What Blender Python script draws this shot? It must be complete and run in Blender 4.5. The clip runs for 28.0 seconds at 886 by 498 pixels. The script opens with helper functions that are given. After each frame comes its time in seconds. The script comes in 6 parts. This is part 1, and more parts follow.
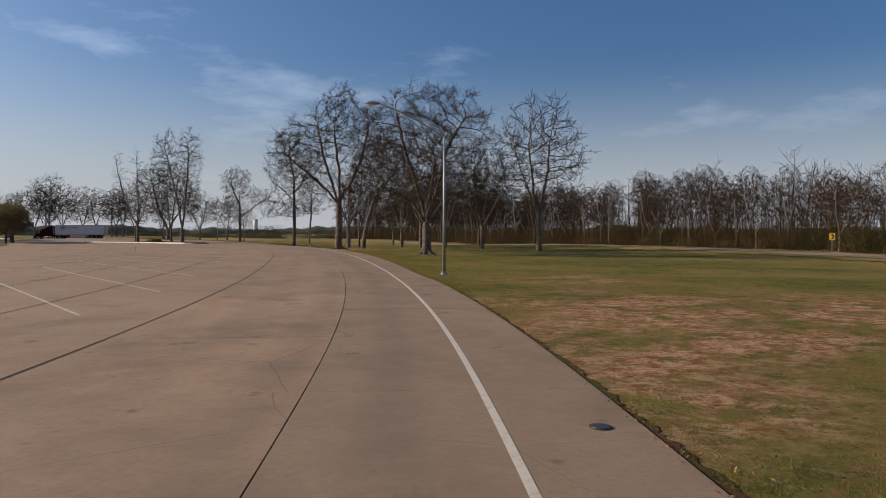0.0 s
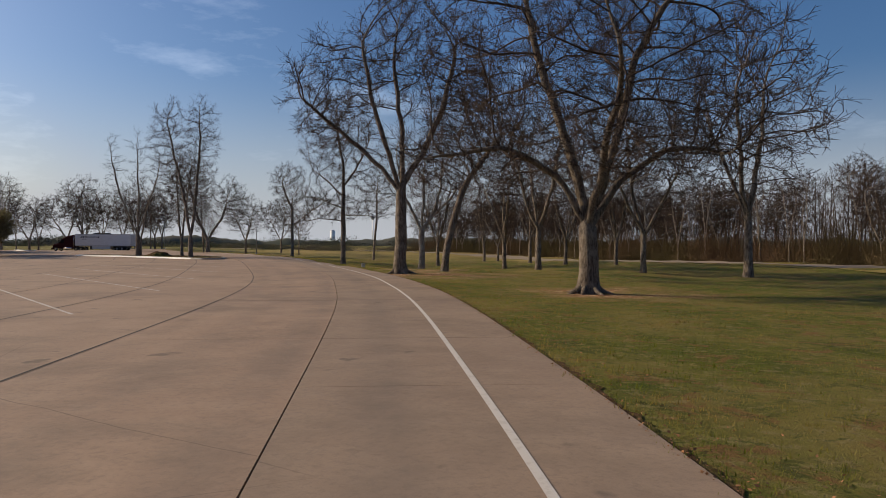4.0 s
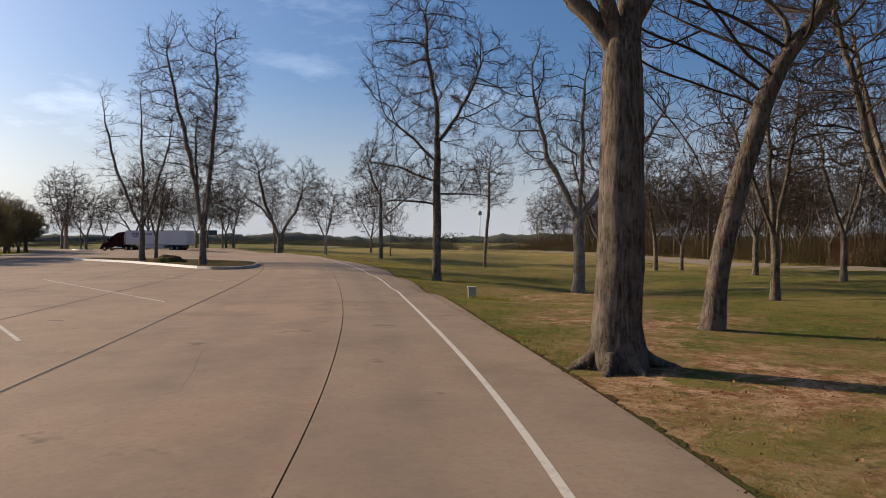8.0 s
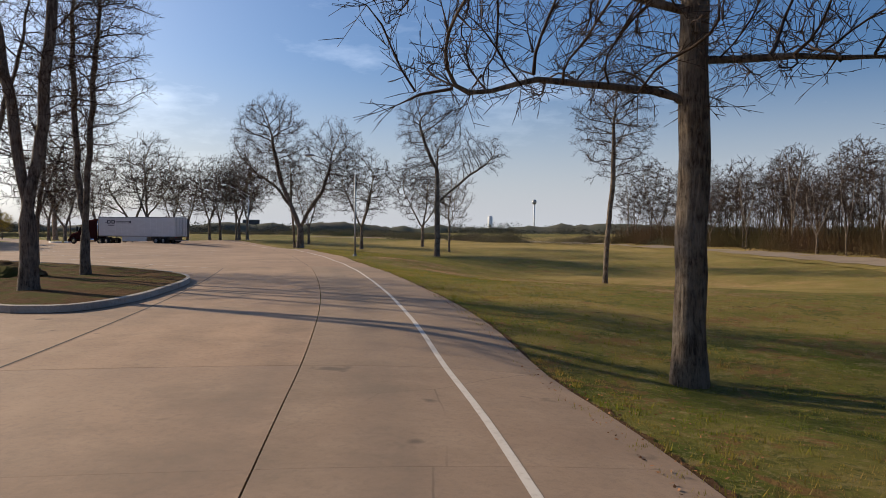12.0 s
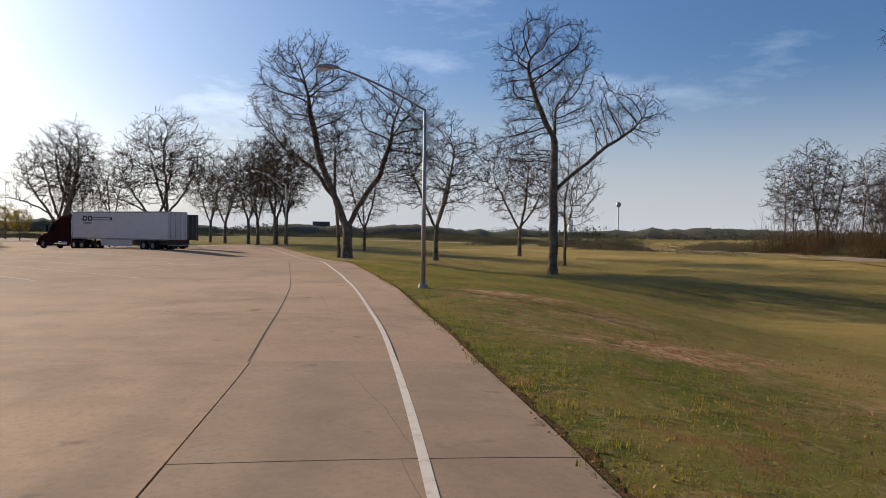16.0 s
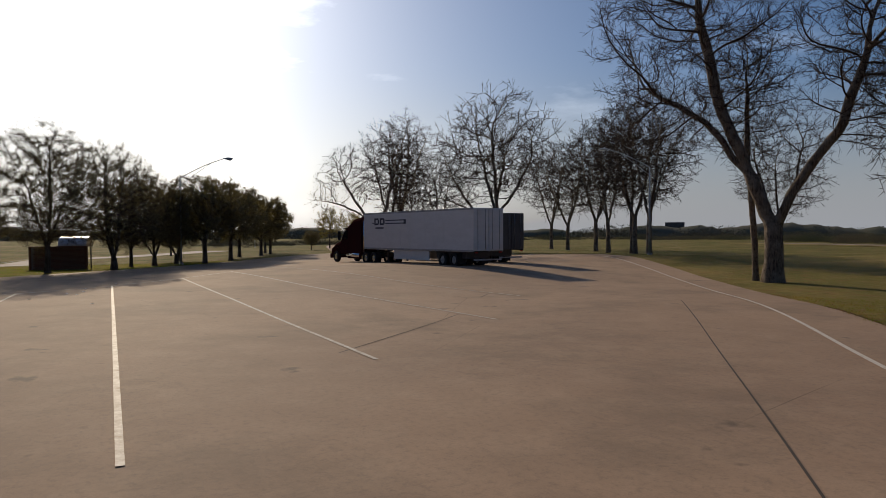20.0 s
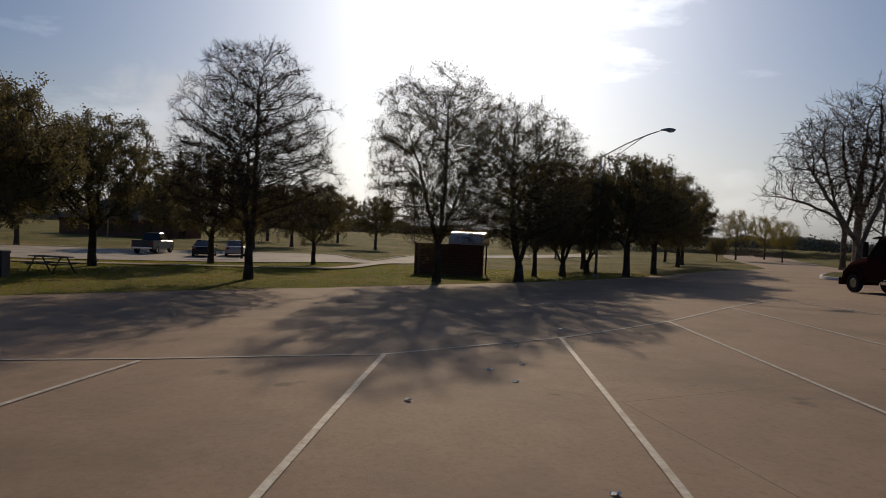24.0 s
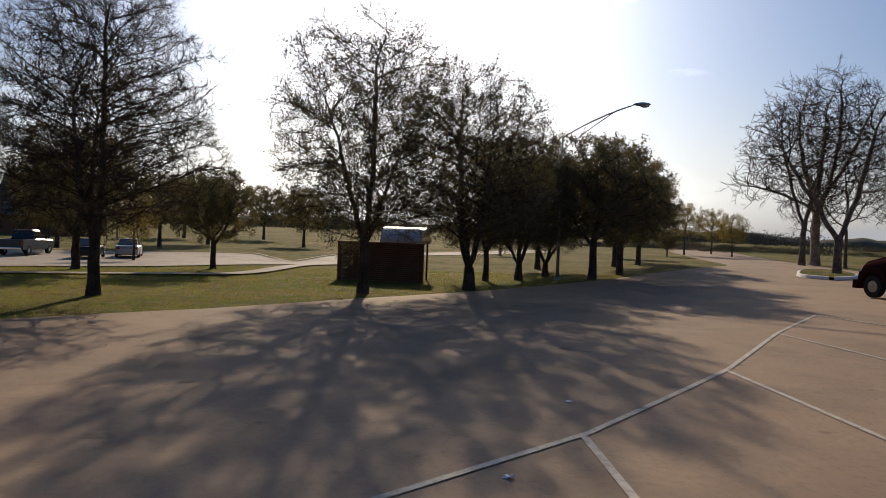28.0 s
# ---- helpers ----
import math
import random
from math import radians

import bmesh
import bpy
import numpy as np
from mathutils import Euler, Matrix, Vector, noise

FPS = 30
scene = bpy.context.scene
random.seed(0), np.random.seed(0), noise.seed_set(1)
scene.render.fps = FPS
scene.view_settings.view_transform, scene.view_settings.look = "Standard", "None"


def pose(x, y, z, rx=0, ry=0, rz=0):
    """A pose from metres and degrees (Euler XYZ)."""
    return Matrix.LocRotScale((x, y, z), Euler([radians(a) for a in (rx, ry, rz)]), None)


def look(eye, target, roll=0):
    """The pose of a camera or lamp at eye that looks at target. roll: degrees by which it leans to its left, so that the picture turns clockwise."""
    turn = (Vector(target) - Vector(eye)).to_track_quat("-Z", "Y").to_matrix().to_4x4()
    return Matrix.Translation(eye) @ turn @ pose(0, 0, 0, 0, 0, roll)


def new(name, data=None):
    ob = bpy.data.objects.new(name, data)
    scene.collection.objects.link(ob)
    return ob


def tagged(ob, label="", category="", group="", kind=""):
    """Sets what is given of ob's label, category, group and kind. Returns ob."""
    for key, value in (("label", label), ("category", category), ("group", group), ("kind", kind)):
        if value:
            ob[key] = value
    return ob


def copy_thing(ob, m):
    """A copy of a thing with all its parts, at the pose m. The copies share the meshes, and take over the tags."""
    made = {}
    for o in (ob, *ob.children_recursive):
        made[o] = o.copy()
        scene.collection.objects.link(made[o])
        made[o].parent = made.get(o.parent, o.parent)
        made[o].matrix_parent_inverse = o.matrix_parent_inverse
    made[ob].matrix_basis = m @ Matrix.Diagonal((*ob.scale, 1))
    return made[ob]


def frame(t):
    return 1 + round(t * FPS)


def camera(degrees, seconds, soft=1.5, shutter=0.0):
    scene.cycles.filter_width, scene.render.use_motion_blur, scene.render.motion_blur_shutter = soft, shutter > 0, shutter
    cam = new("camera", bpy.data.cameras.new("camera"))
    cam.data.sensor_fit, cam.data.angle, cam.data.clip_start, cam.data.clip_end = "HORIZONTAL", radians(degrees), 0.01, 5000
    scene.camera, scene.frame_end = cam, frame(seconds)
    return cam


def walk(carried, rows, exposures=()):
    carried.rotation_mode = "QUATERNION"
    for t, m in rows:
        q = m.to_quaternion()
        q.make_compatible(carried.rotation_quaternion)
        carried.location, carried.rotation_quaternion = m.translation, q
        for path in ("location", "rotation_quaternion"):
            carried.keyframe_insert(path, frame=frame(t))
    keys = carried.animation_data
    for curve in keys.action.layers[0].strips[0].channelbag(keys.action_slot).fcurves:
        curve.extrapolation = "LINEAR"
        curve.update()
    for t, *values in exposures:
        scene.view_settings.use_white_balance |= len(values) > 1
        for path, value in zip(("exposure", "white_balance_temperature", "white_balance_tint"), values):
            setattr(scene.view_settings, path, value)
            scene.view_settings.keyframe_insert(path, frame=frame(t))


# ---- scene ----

cam = camera(64.2, 28.0, soft=0.8)
# seconds, x, y, z, yaw, pitch, roll
ROWS = [
    (0, 18.05, -19.95, 2.57, 5.59, -1.44, 0.10),
    (0.5, 17.10, -13.97, 2.47, 6.51, -1.35, -0.55),
    (1, 16.06, -8.20, 2.45, 7.40, -1.16, 0.23),
    (1.5, 14.86, -2.42, 2.50, 8.03, -0.92, 0.42),
    (2, 13.67, 3.41, 2.56, 8.95, -0.69, 0.68),
    (2.5, 12.41, 9.08, 2.56, 9.74, -0.88, 0.62),
    (3, 10.96, 14.86, 2.49, 10.57, -0.97, 0.65),
    (3.5, 9.49, 20.60, 2.43, 11.32, -0.76, 0.46),
    (5.5, 3.94, 39.98, 2.43, 14.51, -0.12, 0.44),
    (6, 2.43, 44.89, 2.54, 15.87, -0.15, 0.75),
    (6.5, 0.68, 50.22, 2.54, 17.23, 0.21, 0.66),
    (7, -1.08, 55.19, 2.53, 18.32, 0.24, 0.53),
    (7.5, -2.83, 60.00, 2.59, 19.54, -0.34, 0.43),
    (8, -5.10, 65.01, 2.61, 20.59, -0.80, 0.14),
    (8.5, -7.50, 69.73, 2.57, 21.43, -0.87, 0.27),
    (9, -9.79, 74.15, 2.55, 22.14, -1.11, 0.54),
    (9.5, -12.01, 78.44, 2.58, 22.61, -1.72, 0.56),
    (10, -14.28, 82.73, 2.59, 23.02, -1.82, 0.77),
    (10.5, -16.64, 87.15, 2.60, 23.22, -1.89, 0.79),
    (11, -18.93, 91.57, 2.62, 23.49, -1.37, 0.85),
    (11.5, -21.12, 95.94, 2.61, 23.78, -1.46, 0.62),
    (12, -23.46, 100.59, 2.59, 24.47, -1.60, 0.27),
    (12.5, -25.94, 105.15, 2.56, 25.26, -1.75, 0.19),
    (14.5, -35.20, 120.65, 2.49, 28.29, -1.84, 0.63),
    (15, -37.46, 124.17, 2.47, 28.98, -1.80, 0.54),
    (15.5, -39.76, 127.76, 2.46, 29.62, -1.57, 0.73),
    (16, -42.01, 131.17, 2.44, 30.38, -1.36, 0.69),
    (16.5, -44.33, 134.52, 2.39, 31.24, -1.11, 0.39),
    (17, -46.68, 137.79, 2.36, 32.40, -1.09, 0.32),
    (17.5, -48.86, 140.60, 2.38, 33.67, -1.13, 0.26),
    (18, -51.10, 143.12, 2.44, 35.36, -1.16, -0.56),
    (18.5, -53.90, 145.67, 2.50, 38.90, -1.03, -1.04),
    (19, -57.18, 148.35, 2.52, 44.20, -0.91, -1.02),
    (19.5, -60.68, 150.81, 2.52, 50.72, -1.06, -1.46),
    (20, -63.94, 152.55, 2.51, 58.04, -1.25, -0.33),
    (20.5, -66.75, 153.39, 2.53, 64.90, -1.48, 0.26),
    (21, -69.53, 153.54, 2.54, 70.76, -1.40, 0.10),
    (21.5, -72.66, 153.42, 2.52, 77.67, -1.37, 0.73),
    (22, -75.94, 153.27, 2.49, 82.83, -1.17, 1.83),
    (22.5, -79.06, 153.12, 2.44, 85.65, -1.12, 2.01),
    (24.5, -88.02, 153.18, 2.42, 86.15, -1.49, 2.38),
    (25, -89.76, 153.39, 2.40, 84.87, -1.37, 2.37),
    (25.5, -91.16, 153.55, 2.41, 83.68, -1.46, 1.99),
    (26, -92.38, 153.70, 2.43, 82.97, -1.47, 2.23),
    (26.5, -93.38, 153.92, 2.42, 82.37, -1.54, 2.33),
    (27, -94.09, 154.10, 2.39, 81.80, -1.48, 1.94),
    (27.5, -94.50, 154.15, 2.40, 81.42, -1.51, 2.09),
    (28, -94.70, 154.10, 2.44, 81.15, -1.67, 2.05),
]


def aim(x, y, z, yaw, pitch, roll):
    a, b = radians(yaw), radians(pitch)
    return look((x, y, z), (x - math.sin(a) * math.cos(b) * 10, y + math.cos(a) * math.cos(b) * 10, z + math.sin(b) * 10), roll)


EXPOSURES = [(0, 0.0), (3.5, 0.02), (6, 0.14), (12, 0.28), (17, 0.28), (18.5, 0.0), (20.5, -0.75), (22, -0.98), (25, -0.81), (26, -0.58), (27, -0.40), (28, -0.26)]
walk(cam, [(t, aim(*p)) for t, *p in ROWS], EXPOSURES)

# ---- light ----
SUN_YAW, SUN_UP = 84.5, 23.0
CLOUDS = (((-0.986, -0.105, 0.115), 0.10), ((-0.956, -0.271, 0.115), 0.12))
sun_way = Vector((-math.sin(radians(SUN_YAW)) * math.cos(radians(SUN_UP)), math.cos(radians(SUN_YAW)) * math.cos(radians(SUN_UP)), math.sin(radians(SUN_UP))))
world = bpy.data.worlds.new("sky")
scene.world = world
world.use_nodes = True
wn, wl = world.node_tree.nodes, world.node_tree.links
sky = wn.new("ShaderNodeTexSky")
sky.sky_type, sky.sun_disc = "NISHITA", False
sky.sun_elevation, sky.sun_rotation = radians(SUN_UP), radians(-SUN_YAW)
sky.air_density, sky.dust_density, sky.ozone_density = 1.0, 2.2, 5.0
cloud_at = wn.new("ShaderNodeTexCoord")
cloud_map = wn.new("ShaderNodeMapping")
cloud_map.inputs["Scale"].default_value = (1.6, 1.6, 5.5)
cloud_map.inputs["Rotation"].default_value = (0.15, 0.1, 0.4)
cloud = wn.new("ShaderNodeTexNoise")
cloud.inputs["Scale"].default_value, cloud.inputs["Detail"].default_value, cloud.inputs["Roughness"].default_value = 1.7, 7.0, 0.6
cloud_ramp = wn.new("ShaderNodeMapRange")
cloud_ramp.inputs["From Min"].default_value, cloud_ramp.inputs["From Max"].default_value = 0.56, 0.85
cloud_mix = wn.new("ShaderNodeMixRGB")
cloud_mix.blend_type = "ADD"
veil = wn.new("ShaderNodeMixRGB")
veil.blend_type = "ADD"
veil.inputs["Fac"].default_value = 1.0
veil.inputs["Color2"].default_value = (1.2, 1.25, 1.35, 1)
sky_tint = wn.new("ShaderNodeMixRGB")
sky_tint.blend_type = "MULTIPLY"
sky_tint.inputs["Fac"].default_value = 1.0
sky_tint.inputs["Color2"].default_value = (0.95, 0.98, 1.05, 1)
sky_tone = wn.new("ShaderNodeHueSaturation")
sky_tone.inputs["Saturation"].default_value = 1.08
wl.new(cloud_at.outputs["Generated"], cloud_map.inputs["Vector"])
wl.new(cloud_map.outputs["Vector"], cloud.inputs["Vector"])
wl.new(cloud.outputs["Fac"], cloud_ramp.inputs["Value"])
wl.new(cloud_ramp.outputs["Result"], cloud_mix.inputs["Fac"])
wl.new(sky.outputs["Color"], sky_tint.inputs["Color1"])
wl.new(sky_tint.outputs["Color"], sky_tone.inputs["Color"])
grey = wn.new("ShaderNodeRGBToBW")
wl.new(sky.outputs["Color"], grey.inputs["Color"])
wl.new(grey.outputs["Val"], veil.inputs["Color1"])
wl.new(veil.outputs["Color"], cloud_mix.inputs["Color2"])
wl.new(sky_tone.outputs["Color"], cloud_mix.inputs["Color1"])
# a few heaped clouds
puff = cloud_mix.outputs["Color"]
billow = wn.new("ShaderNodeTexNoise")
billow.inputs["Scale"].default_value, billow.inputs["Detail"].default_value, billow.inputs["Roughness"].default_value = 9.0, 6.0, 0.6
wl.new(cloud_at.outputs["Generated"], billow.inputs["Vector"])
shift = wn.new("ShaderNodeMixRGB")
shift.blend_type = "ADD"
shift.inputs["Fac"].default_value = 0.22
wl.new(cloud_at.outputs["Generated"], shift.inputs["Color1"])
wl.new(billow.outputs["Color"], shift.inputs["Color2"])
for way, wide in CLOUDS:
    gap = wn.new("ShaderNodeVectorMath")
    gap.operation = "DISTANCE"
    gap.inputs[1].default_value = [v + 0.11 for v in way]
    wl.new(shift.outputs["Color"], gap.inputs[0])
    edge = wn.new("ShaderNodeMapRange")
    edge.interpolation_type = "SMOOTHSTEP"
    edge.inputs["From Min"].default_value, edge.inputs["From Max"].default_value = wide, wide * 0.35
    edge.inputs["To Max"].default_value = 0.85
    wl.new(gap.outputs["Value"], edge.inputs["Value"])
    over = wn.new("ShaderNodeMixRGB")
    over.blend_type = "LIGHTEN"
    over.inputs["Color2"].default_value = (13, 13, 13.4, 1)
    wl.new(edge.outputs["Result"], over.inputs["Fac"])
    wl.new(puff, over.inputs["Color1"])
    puff = over.outputs["Color"]
# pale haze low in the sky, all round
height = wn.new("ShaderNodeSeparateXYZ")
wl.new(cloud_at.outputs["Generated"], height.inputs["Vector"])
low = wn.new("ShaderNodeMapRange")
low.interpolation_type = "SMOOTHSTEP"
low.inputs["From Min"].default_value, low.inputs["From Max"].default_value = 0.24, -0.04
low.inputs["To Max"].default_value = 0.9
wl.new(height.outputs["Z"], low.inputs["Value"])
haze = wn.new("ShaderNodeMixRGB")
haze.blend_type = "MIX"
pale = wn.new("ShaderNodeMixRGB")
pale.blend_type = "LIGHTEN"
pale.inputs["Fac"].default_value = 1.0
pale.inputs["Color2"].default_value = (6.0, 6.25, 6.8, 1)
wl.new(veil.outputs["Color"], pale.inputs["Color1"])
wl.new(pale.outputs["Color"], haze.inputs["Color2"])
wl.new(low.outputs["Result"], haze.inputs["Fac"])
wl.new(puff, haze.inputs["Color1"])
wl.new(haze.outputs["Color"], wn["Background"].inputs["Color"])
wn["Background"].inputs["Strength"].default_value = 0.09
sun = new("sun", bpy.data.lights.new("sun", "SUN"))
sun.data.energy, sun.data.angle, sun.data.color = 4.6, radians(0.6), (1.0, 0.815, 0.58)
sun.matrix_world = look(tuple(sun_way * 100), (0, 0, 0))

# ---- materials ----


class Mat:
    """A node material with short calls."""

    def __init__(self, name, rough=0.8, metal=0.0, spec=0.4):
        self.m = bpy.data.materials.new(name)
        self.m.use_nodes = True
        self.t = self.m.node_tree
        self.b = self.t.nodes["Principled BSDF"]
        self.b.inputs["Roughness"].default_value, self.b.inputs["Metallic"].default_value = rough, metal
        self.b.inputs["Specular IOR Level"].default_value = spec
        self.at, self.see = self.t.nodes.new("ShaderNodeTexCoord").outputs["Object"], None

    def link(self, a, b):
        self.t.links.new(a, b)

    def noise(self, scale, detail=4.0, rough=0.55, stretch=None, low=0.35, high=0.65, warp=0.0):
        at = self.at
        if stretch:
            mp = self.t.nodes.new("ShaderNodeMapping")
            mp.inputs["Scale"].default_value = stretch
            self.link(at, mp.inputs["Vector"])
            at = mp.outputs["Vector"]
        n = self.t.nodes.new("ShaderNodeTexNoise")
        n.inputs["Scale"].default_value, n.inputs["Detail"].default_value, n.inputs["Roughness"].default_value = scale, detail, rough
        n.inputs["Distortion"].default_value = warp
        self.link(at, n.inputs["Vector"])
        r = self.t.nodes.new("ShaderNodeMapRange")
        r.inputs["From Min"].default_value, r.inputs["From Max"].default_value = low, high
        self.link(n.outputs["Fac"], r.inputs["Value"])
        return r.outputs["Result"]

    def rnd(self):
        return self.t.nodes.new("ShaderNodeObjectInfo").outputs["Random"]

    def island(self):
        return self.t.nodes.new("ShaderNodeNewGeometry").outputs["Random Per Island"]

    def attr(self, name):
        a = self.t.nodes.new("ShaderNodeAttribute")
        a.attribute_name = name
        return a.outputs["Fac"]

    def mul(self, a, k, op="MULTIPLY"):
        n = self.t.nodes.new("ShaderNodeMath")
        n.operation, n.use_clamp = op, True
        for v, s in zip((a, k), n.inputs):
            if isinstance(v, (int, float)):
                s.default_value = v
            else:
                self.link(v, s)
        return n.outputs[0]

    def mix(self, fac, a, b, mode="MIX"):
        n = self.t.nodes.new("ShaderNodeMixRGB")
        n.blend_type = mode
        for v, s in zip((fac, a, b), n.inputs):
            if isinstance(v, (int, float)):
                s.default_value = v
            elif isinstance(v, tuple):
                s.default_value = (*v, 1)
            else:
                self.link(v, s)
        return n.outputs["Color"]

    def color(self, c):
        if isinstance(c, tuple):
            self.b.inputs["Base Color"].default_value = (*c, 1)
        else:
            self.link(c, self.b.inputs["Base Color"])
            if self.see:
                self.link(self.mix(1.0, c, (1.7, 1.75, 1.1), "MULTIPLY"), self.see.inputs["Color"])
        return self

    def thin(self, share):
        """Lets part of the light through, as a blade or leaf does."""
        self.see = self.t.nodes.new("ShaderNodeBsdfTranslucent")
        mixer = self.t.nodes.new("ShaderNodeMixShader")
        mixer.inputs["Fac"].default_value = share
        self.link(self.b.outputs["BSDF"], mixer.inputs[1])
        self.link(self.see.outputs["BSDF"], mixer.inputs[2])
        self.link(mixer.outputs["Shader"], self.t.nodes["Material Output"].inputs["Surface"])
        return self

    def bump(self, h, strength=0.3, dist=0.02):
        n = self.t.nodes.new("ShaderNodeBump")
        n.inputs["Strength"].default_value, n.inputs["Distance"].default_value = strength, dist
        self.link(h, n.inputs["Height"])
        self.link(n.outputs["Normal"], self.b.inputs["Normal"])
        return self


def concrete(name, a, b, c):
    m = Mat(name, 0.85, spec=0.25)
    base = m.mix(m.noise(0.07, 6, 0.65, low=0.38, high=0.62, warp=0.2), a, b)
    base = m.mix(m.mul(m.noise(0.9, 6, 0.65, low=0.45, high=0.75), 0.5), base, c)
    base = m.mix(m.mul(m.noise(0.25, 6, 0.7, low=0.48, high=0.66, warp=0.15), 0.58), base, (0.17, 0.12, 0.08))
    base = m.mix(m.mul(m.attr("track"), m.noise(0.35, 5, 0.7, low=0.3, high=0.62)), base, (0.12, 0.095, 0.075))
    base = m.mix(m.mul(m.noise(45, 3, 0.7), 0.25), base, (0.2, 0.155, 0.12))
    base = m.mix(m.mul(m.noise(9, 5, 0.8, low=0.48, high=0.66), 0.4), base, (0.16, 0.12, 0.09))
    base = m.mix(m.mul(m.noise(0.8, 3, 0.6, low=0.66, high=0.72), 0.6), base, (0.055, 0.045, 0.04))
    base = m.mix(m.mul(m.rnd(), 0.3), base, (0.24, 0.18, 0.135))
    # hairline cracks
    v = m.t.nodes.new("ShaderNodeTexVoronoi")
    v.feature = "DISTANCE_TO_EDGE"
    v.inputs["Scale"].default_value = 0.11
    wob = m.t.nodes.new("ShaderNodeTexNoise")
    wob.inputs["Scale"].default_value, wob.inputs["Detail"].default_value = 0.7, 6.0
    m.link(m.mix(1.0, m.at, m.mix(1.0, wob.outputs["Color"], (1.4, 1.4, 0.0), "MULTIPLY"), "ADD"), v.inputs["Vector"])
    r = m.t.nodes.new("ShaderNodeMapRange")
    r.inputs["From Min"].default_value, r.inputs["From Max"].default_value = 0.0012, 0.0004
    m.link(v.outputs["Distance"], r.inputs["Value"])
    base = m.mix(m.mul(m.mul(r.outputs["Result"], m.noise(0.05, 3, low=0.5, high=0.6)), 0.7), base, (0.07, 0.05, 0.04))
    return m.color(base).bump(m.noise(60, 4, 0.7), 0.25, 0.006)


SLAB = concrete("lot_concrete", (0.44, 0.289, 0.184), (0.325, 0.209, 0.136), (0.51, 0.36, 0.24))
LANE = concrete("lane_concrete", (0.38, 0.266, 0.174), (0.30, 0.203, 0.135), (0.44, 0.322, 0.222))
DRIVE = concrete("drive_concrete", (0.46, 0.40, 0.33), (0.42, 0.36, 0.30), (0.52, 0.47, 0.40))
KERB = concrete("kerb_concrete", (0.52, 0.49, 0.44), (0.45, 0.42, 0.37), (0.60, 0.57, 0.52))
m = Mat("painted_kerb", 0.6)
WHITEKERB = m.color(m.mix(m.mul(m.noise(4, 6, 0.75, low=0.52, high=0.72), 0.7), (0.84, 0.82, 0.78), (0.45, 0.40, 0.33)))
JOINT = Mat("joint_sealant", 0.9).color((0.065, 0.05, 0.04))
m = Mat("road_paint", 0.6)
PAINT = m.color(m.mix(m.mul(m.noise(5, 6, 0.75, low=0.5, high=0.72), 0.75), (0.63, 0.57, 0.49), (0.36, 0.29, 0.215)))
m = Mat("worn_paint", 0.7)
WORN = m.color(m.mix(m.noise(3.5, 6, 0.8, low=0.38, high=0.66), (0.60, 0.55, 0.48), (0.34, 0.26, 0.19)))

m = Mat("turf", 0.95, spec=0.1)
g = m.mix(m.noise(0.5, 6, 0.65, low=0.3, high=0.7), (0.082, 0.115, 0.012), (0.155, 0.148, 0.026))
g = m.mix(m.mul(m.noise(7, 5, 0.7, low=0.4, high=0.7), 0.8), g, (0.066, 0.064, 0.014))
g = m.mix(m.mul(m.noise(0.09, 6, 0.65, low=0.44, high=0.66, warp=0.6), 0.7), g, (0.32, 0.225, 0.08))
g = m.mix(m.mul(m.noise(0.22, 7, 0.7, low=0.48, high=0.58, warp=0.8), 0.3), g, (0.26, 0.195, 0.06))
g = m.mix(m.mul(m.noise(0.33, 7, 0.75, low=0.55, high=0.61, warp=0.6), 0.55), g, (0.05, 0.075, 0.014))
g = m.mix(m.mul(m.noise(0.8, 7, 0.75, low=0.53, high=0.60, warp=0.5), 0.8), g, (0.21, 0.11, 0.045))
g = m.mix(m.mul(m.noise(2.2, 7, 0.8, low=0.53, high=0.60), 0.7), g, (0.25, 0.20, 0.085))
g = m.mix(m.mul(m.noise(1.1, 7, 0.8, low=0.56, high=0.61, warp=0.4), 0.6), g, (0.045, 0.065, 0.012))
bare = m.mul(m.attr("bare"), m.noise(0.7, 8, 0.75, low=0.42, high=0.50, warp=0.5), "MULTIPLY")
soil = m.mix(m.noise(1.6, 8, 0.8, low=0.42, high=0.58), (0.24, 0.095, 0.042), (0.56, 0.36, 0.215))
soil = m.mix(m.mul(m.noise(5.5, 6, 0.8, low=0.54, high=0.60), 0.85), soil, (0.09, 0.055, 0.025))
g = m.mix(bare, g, soil)
dry = m.mul(m.attr("dry"), m.noise(0.05, 5, 0.6, low=0.2, high=0.6))
g = m.mix(dry, g, m.mix(m.noise(0.4, 4), (0.42, 0.295, 0.115), (0.28, 0.215, 0.062)))
TURF = m.color(g).bump(m.noise(14, 5, 0.75), 0.7, 0.06)
m = Mat("grass_blade", 0.8, spec=0.2)
GRASS = m.thin(0.45).color(m.mix(m.noise(0.35, 5, 0.65, low=0.42, high=0.64), m.mix(m.island(), (0.080, 0.106, 0.014), (0.150, 0.138, 0.026)), (0.25, 0.175, 0.062)))
m = Mat("lawn_blade", 0.8, spec=0.2)
LAWN = m.thin(0.6).color(m.mix(m.noise(0.35, 5, 0.65, low=0.42, high=0.64), m.mix(m.island(), (0.092, 0.132, 0.014), (0.165, 0.172, 0.028)), (0.20, 0.15, 0.05)))
m = Mat("fallen_leaf", 0.8)
LEAF_FALLEN = m.color(m.mix(m.island(), (0.38, 0.17, 0.065), (0.17, 0.08, 0.035)))


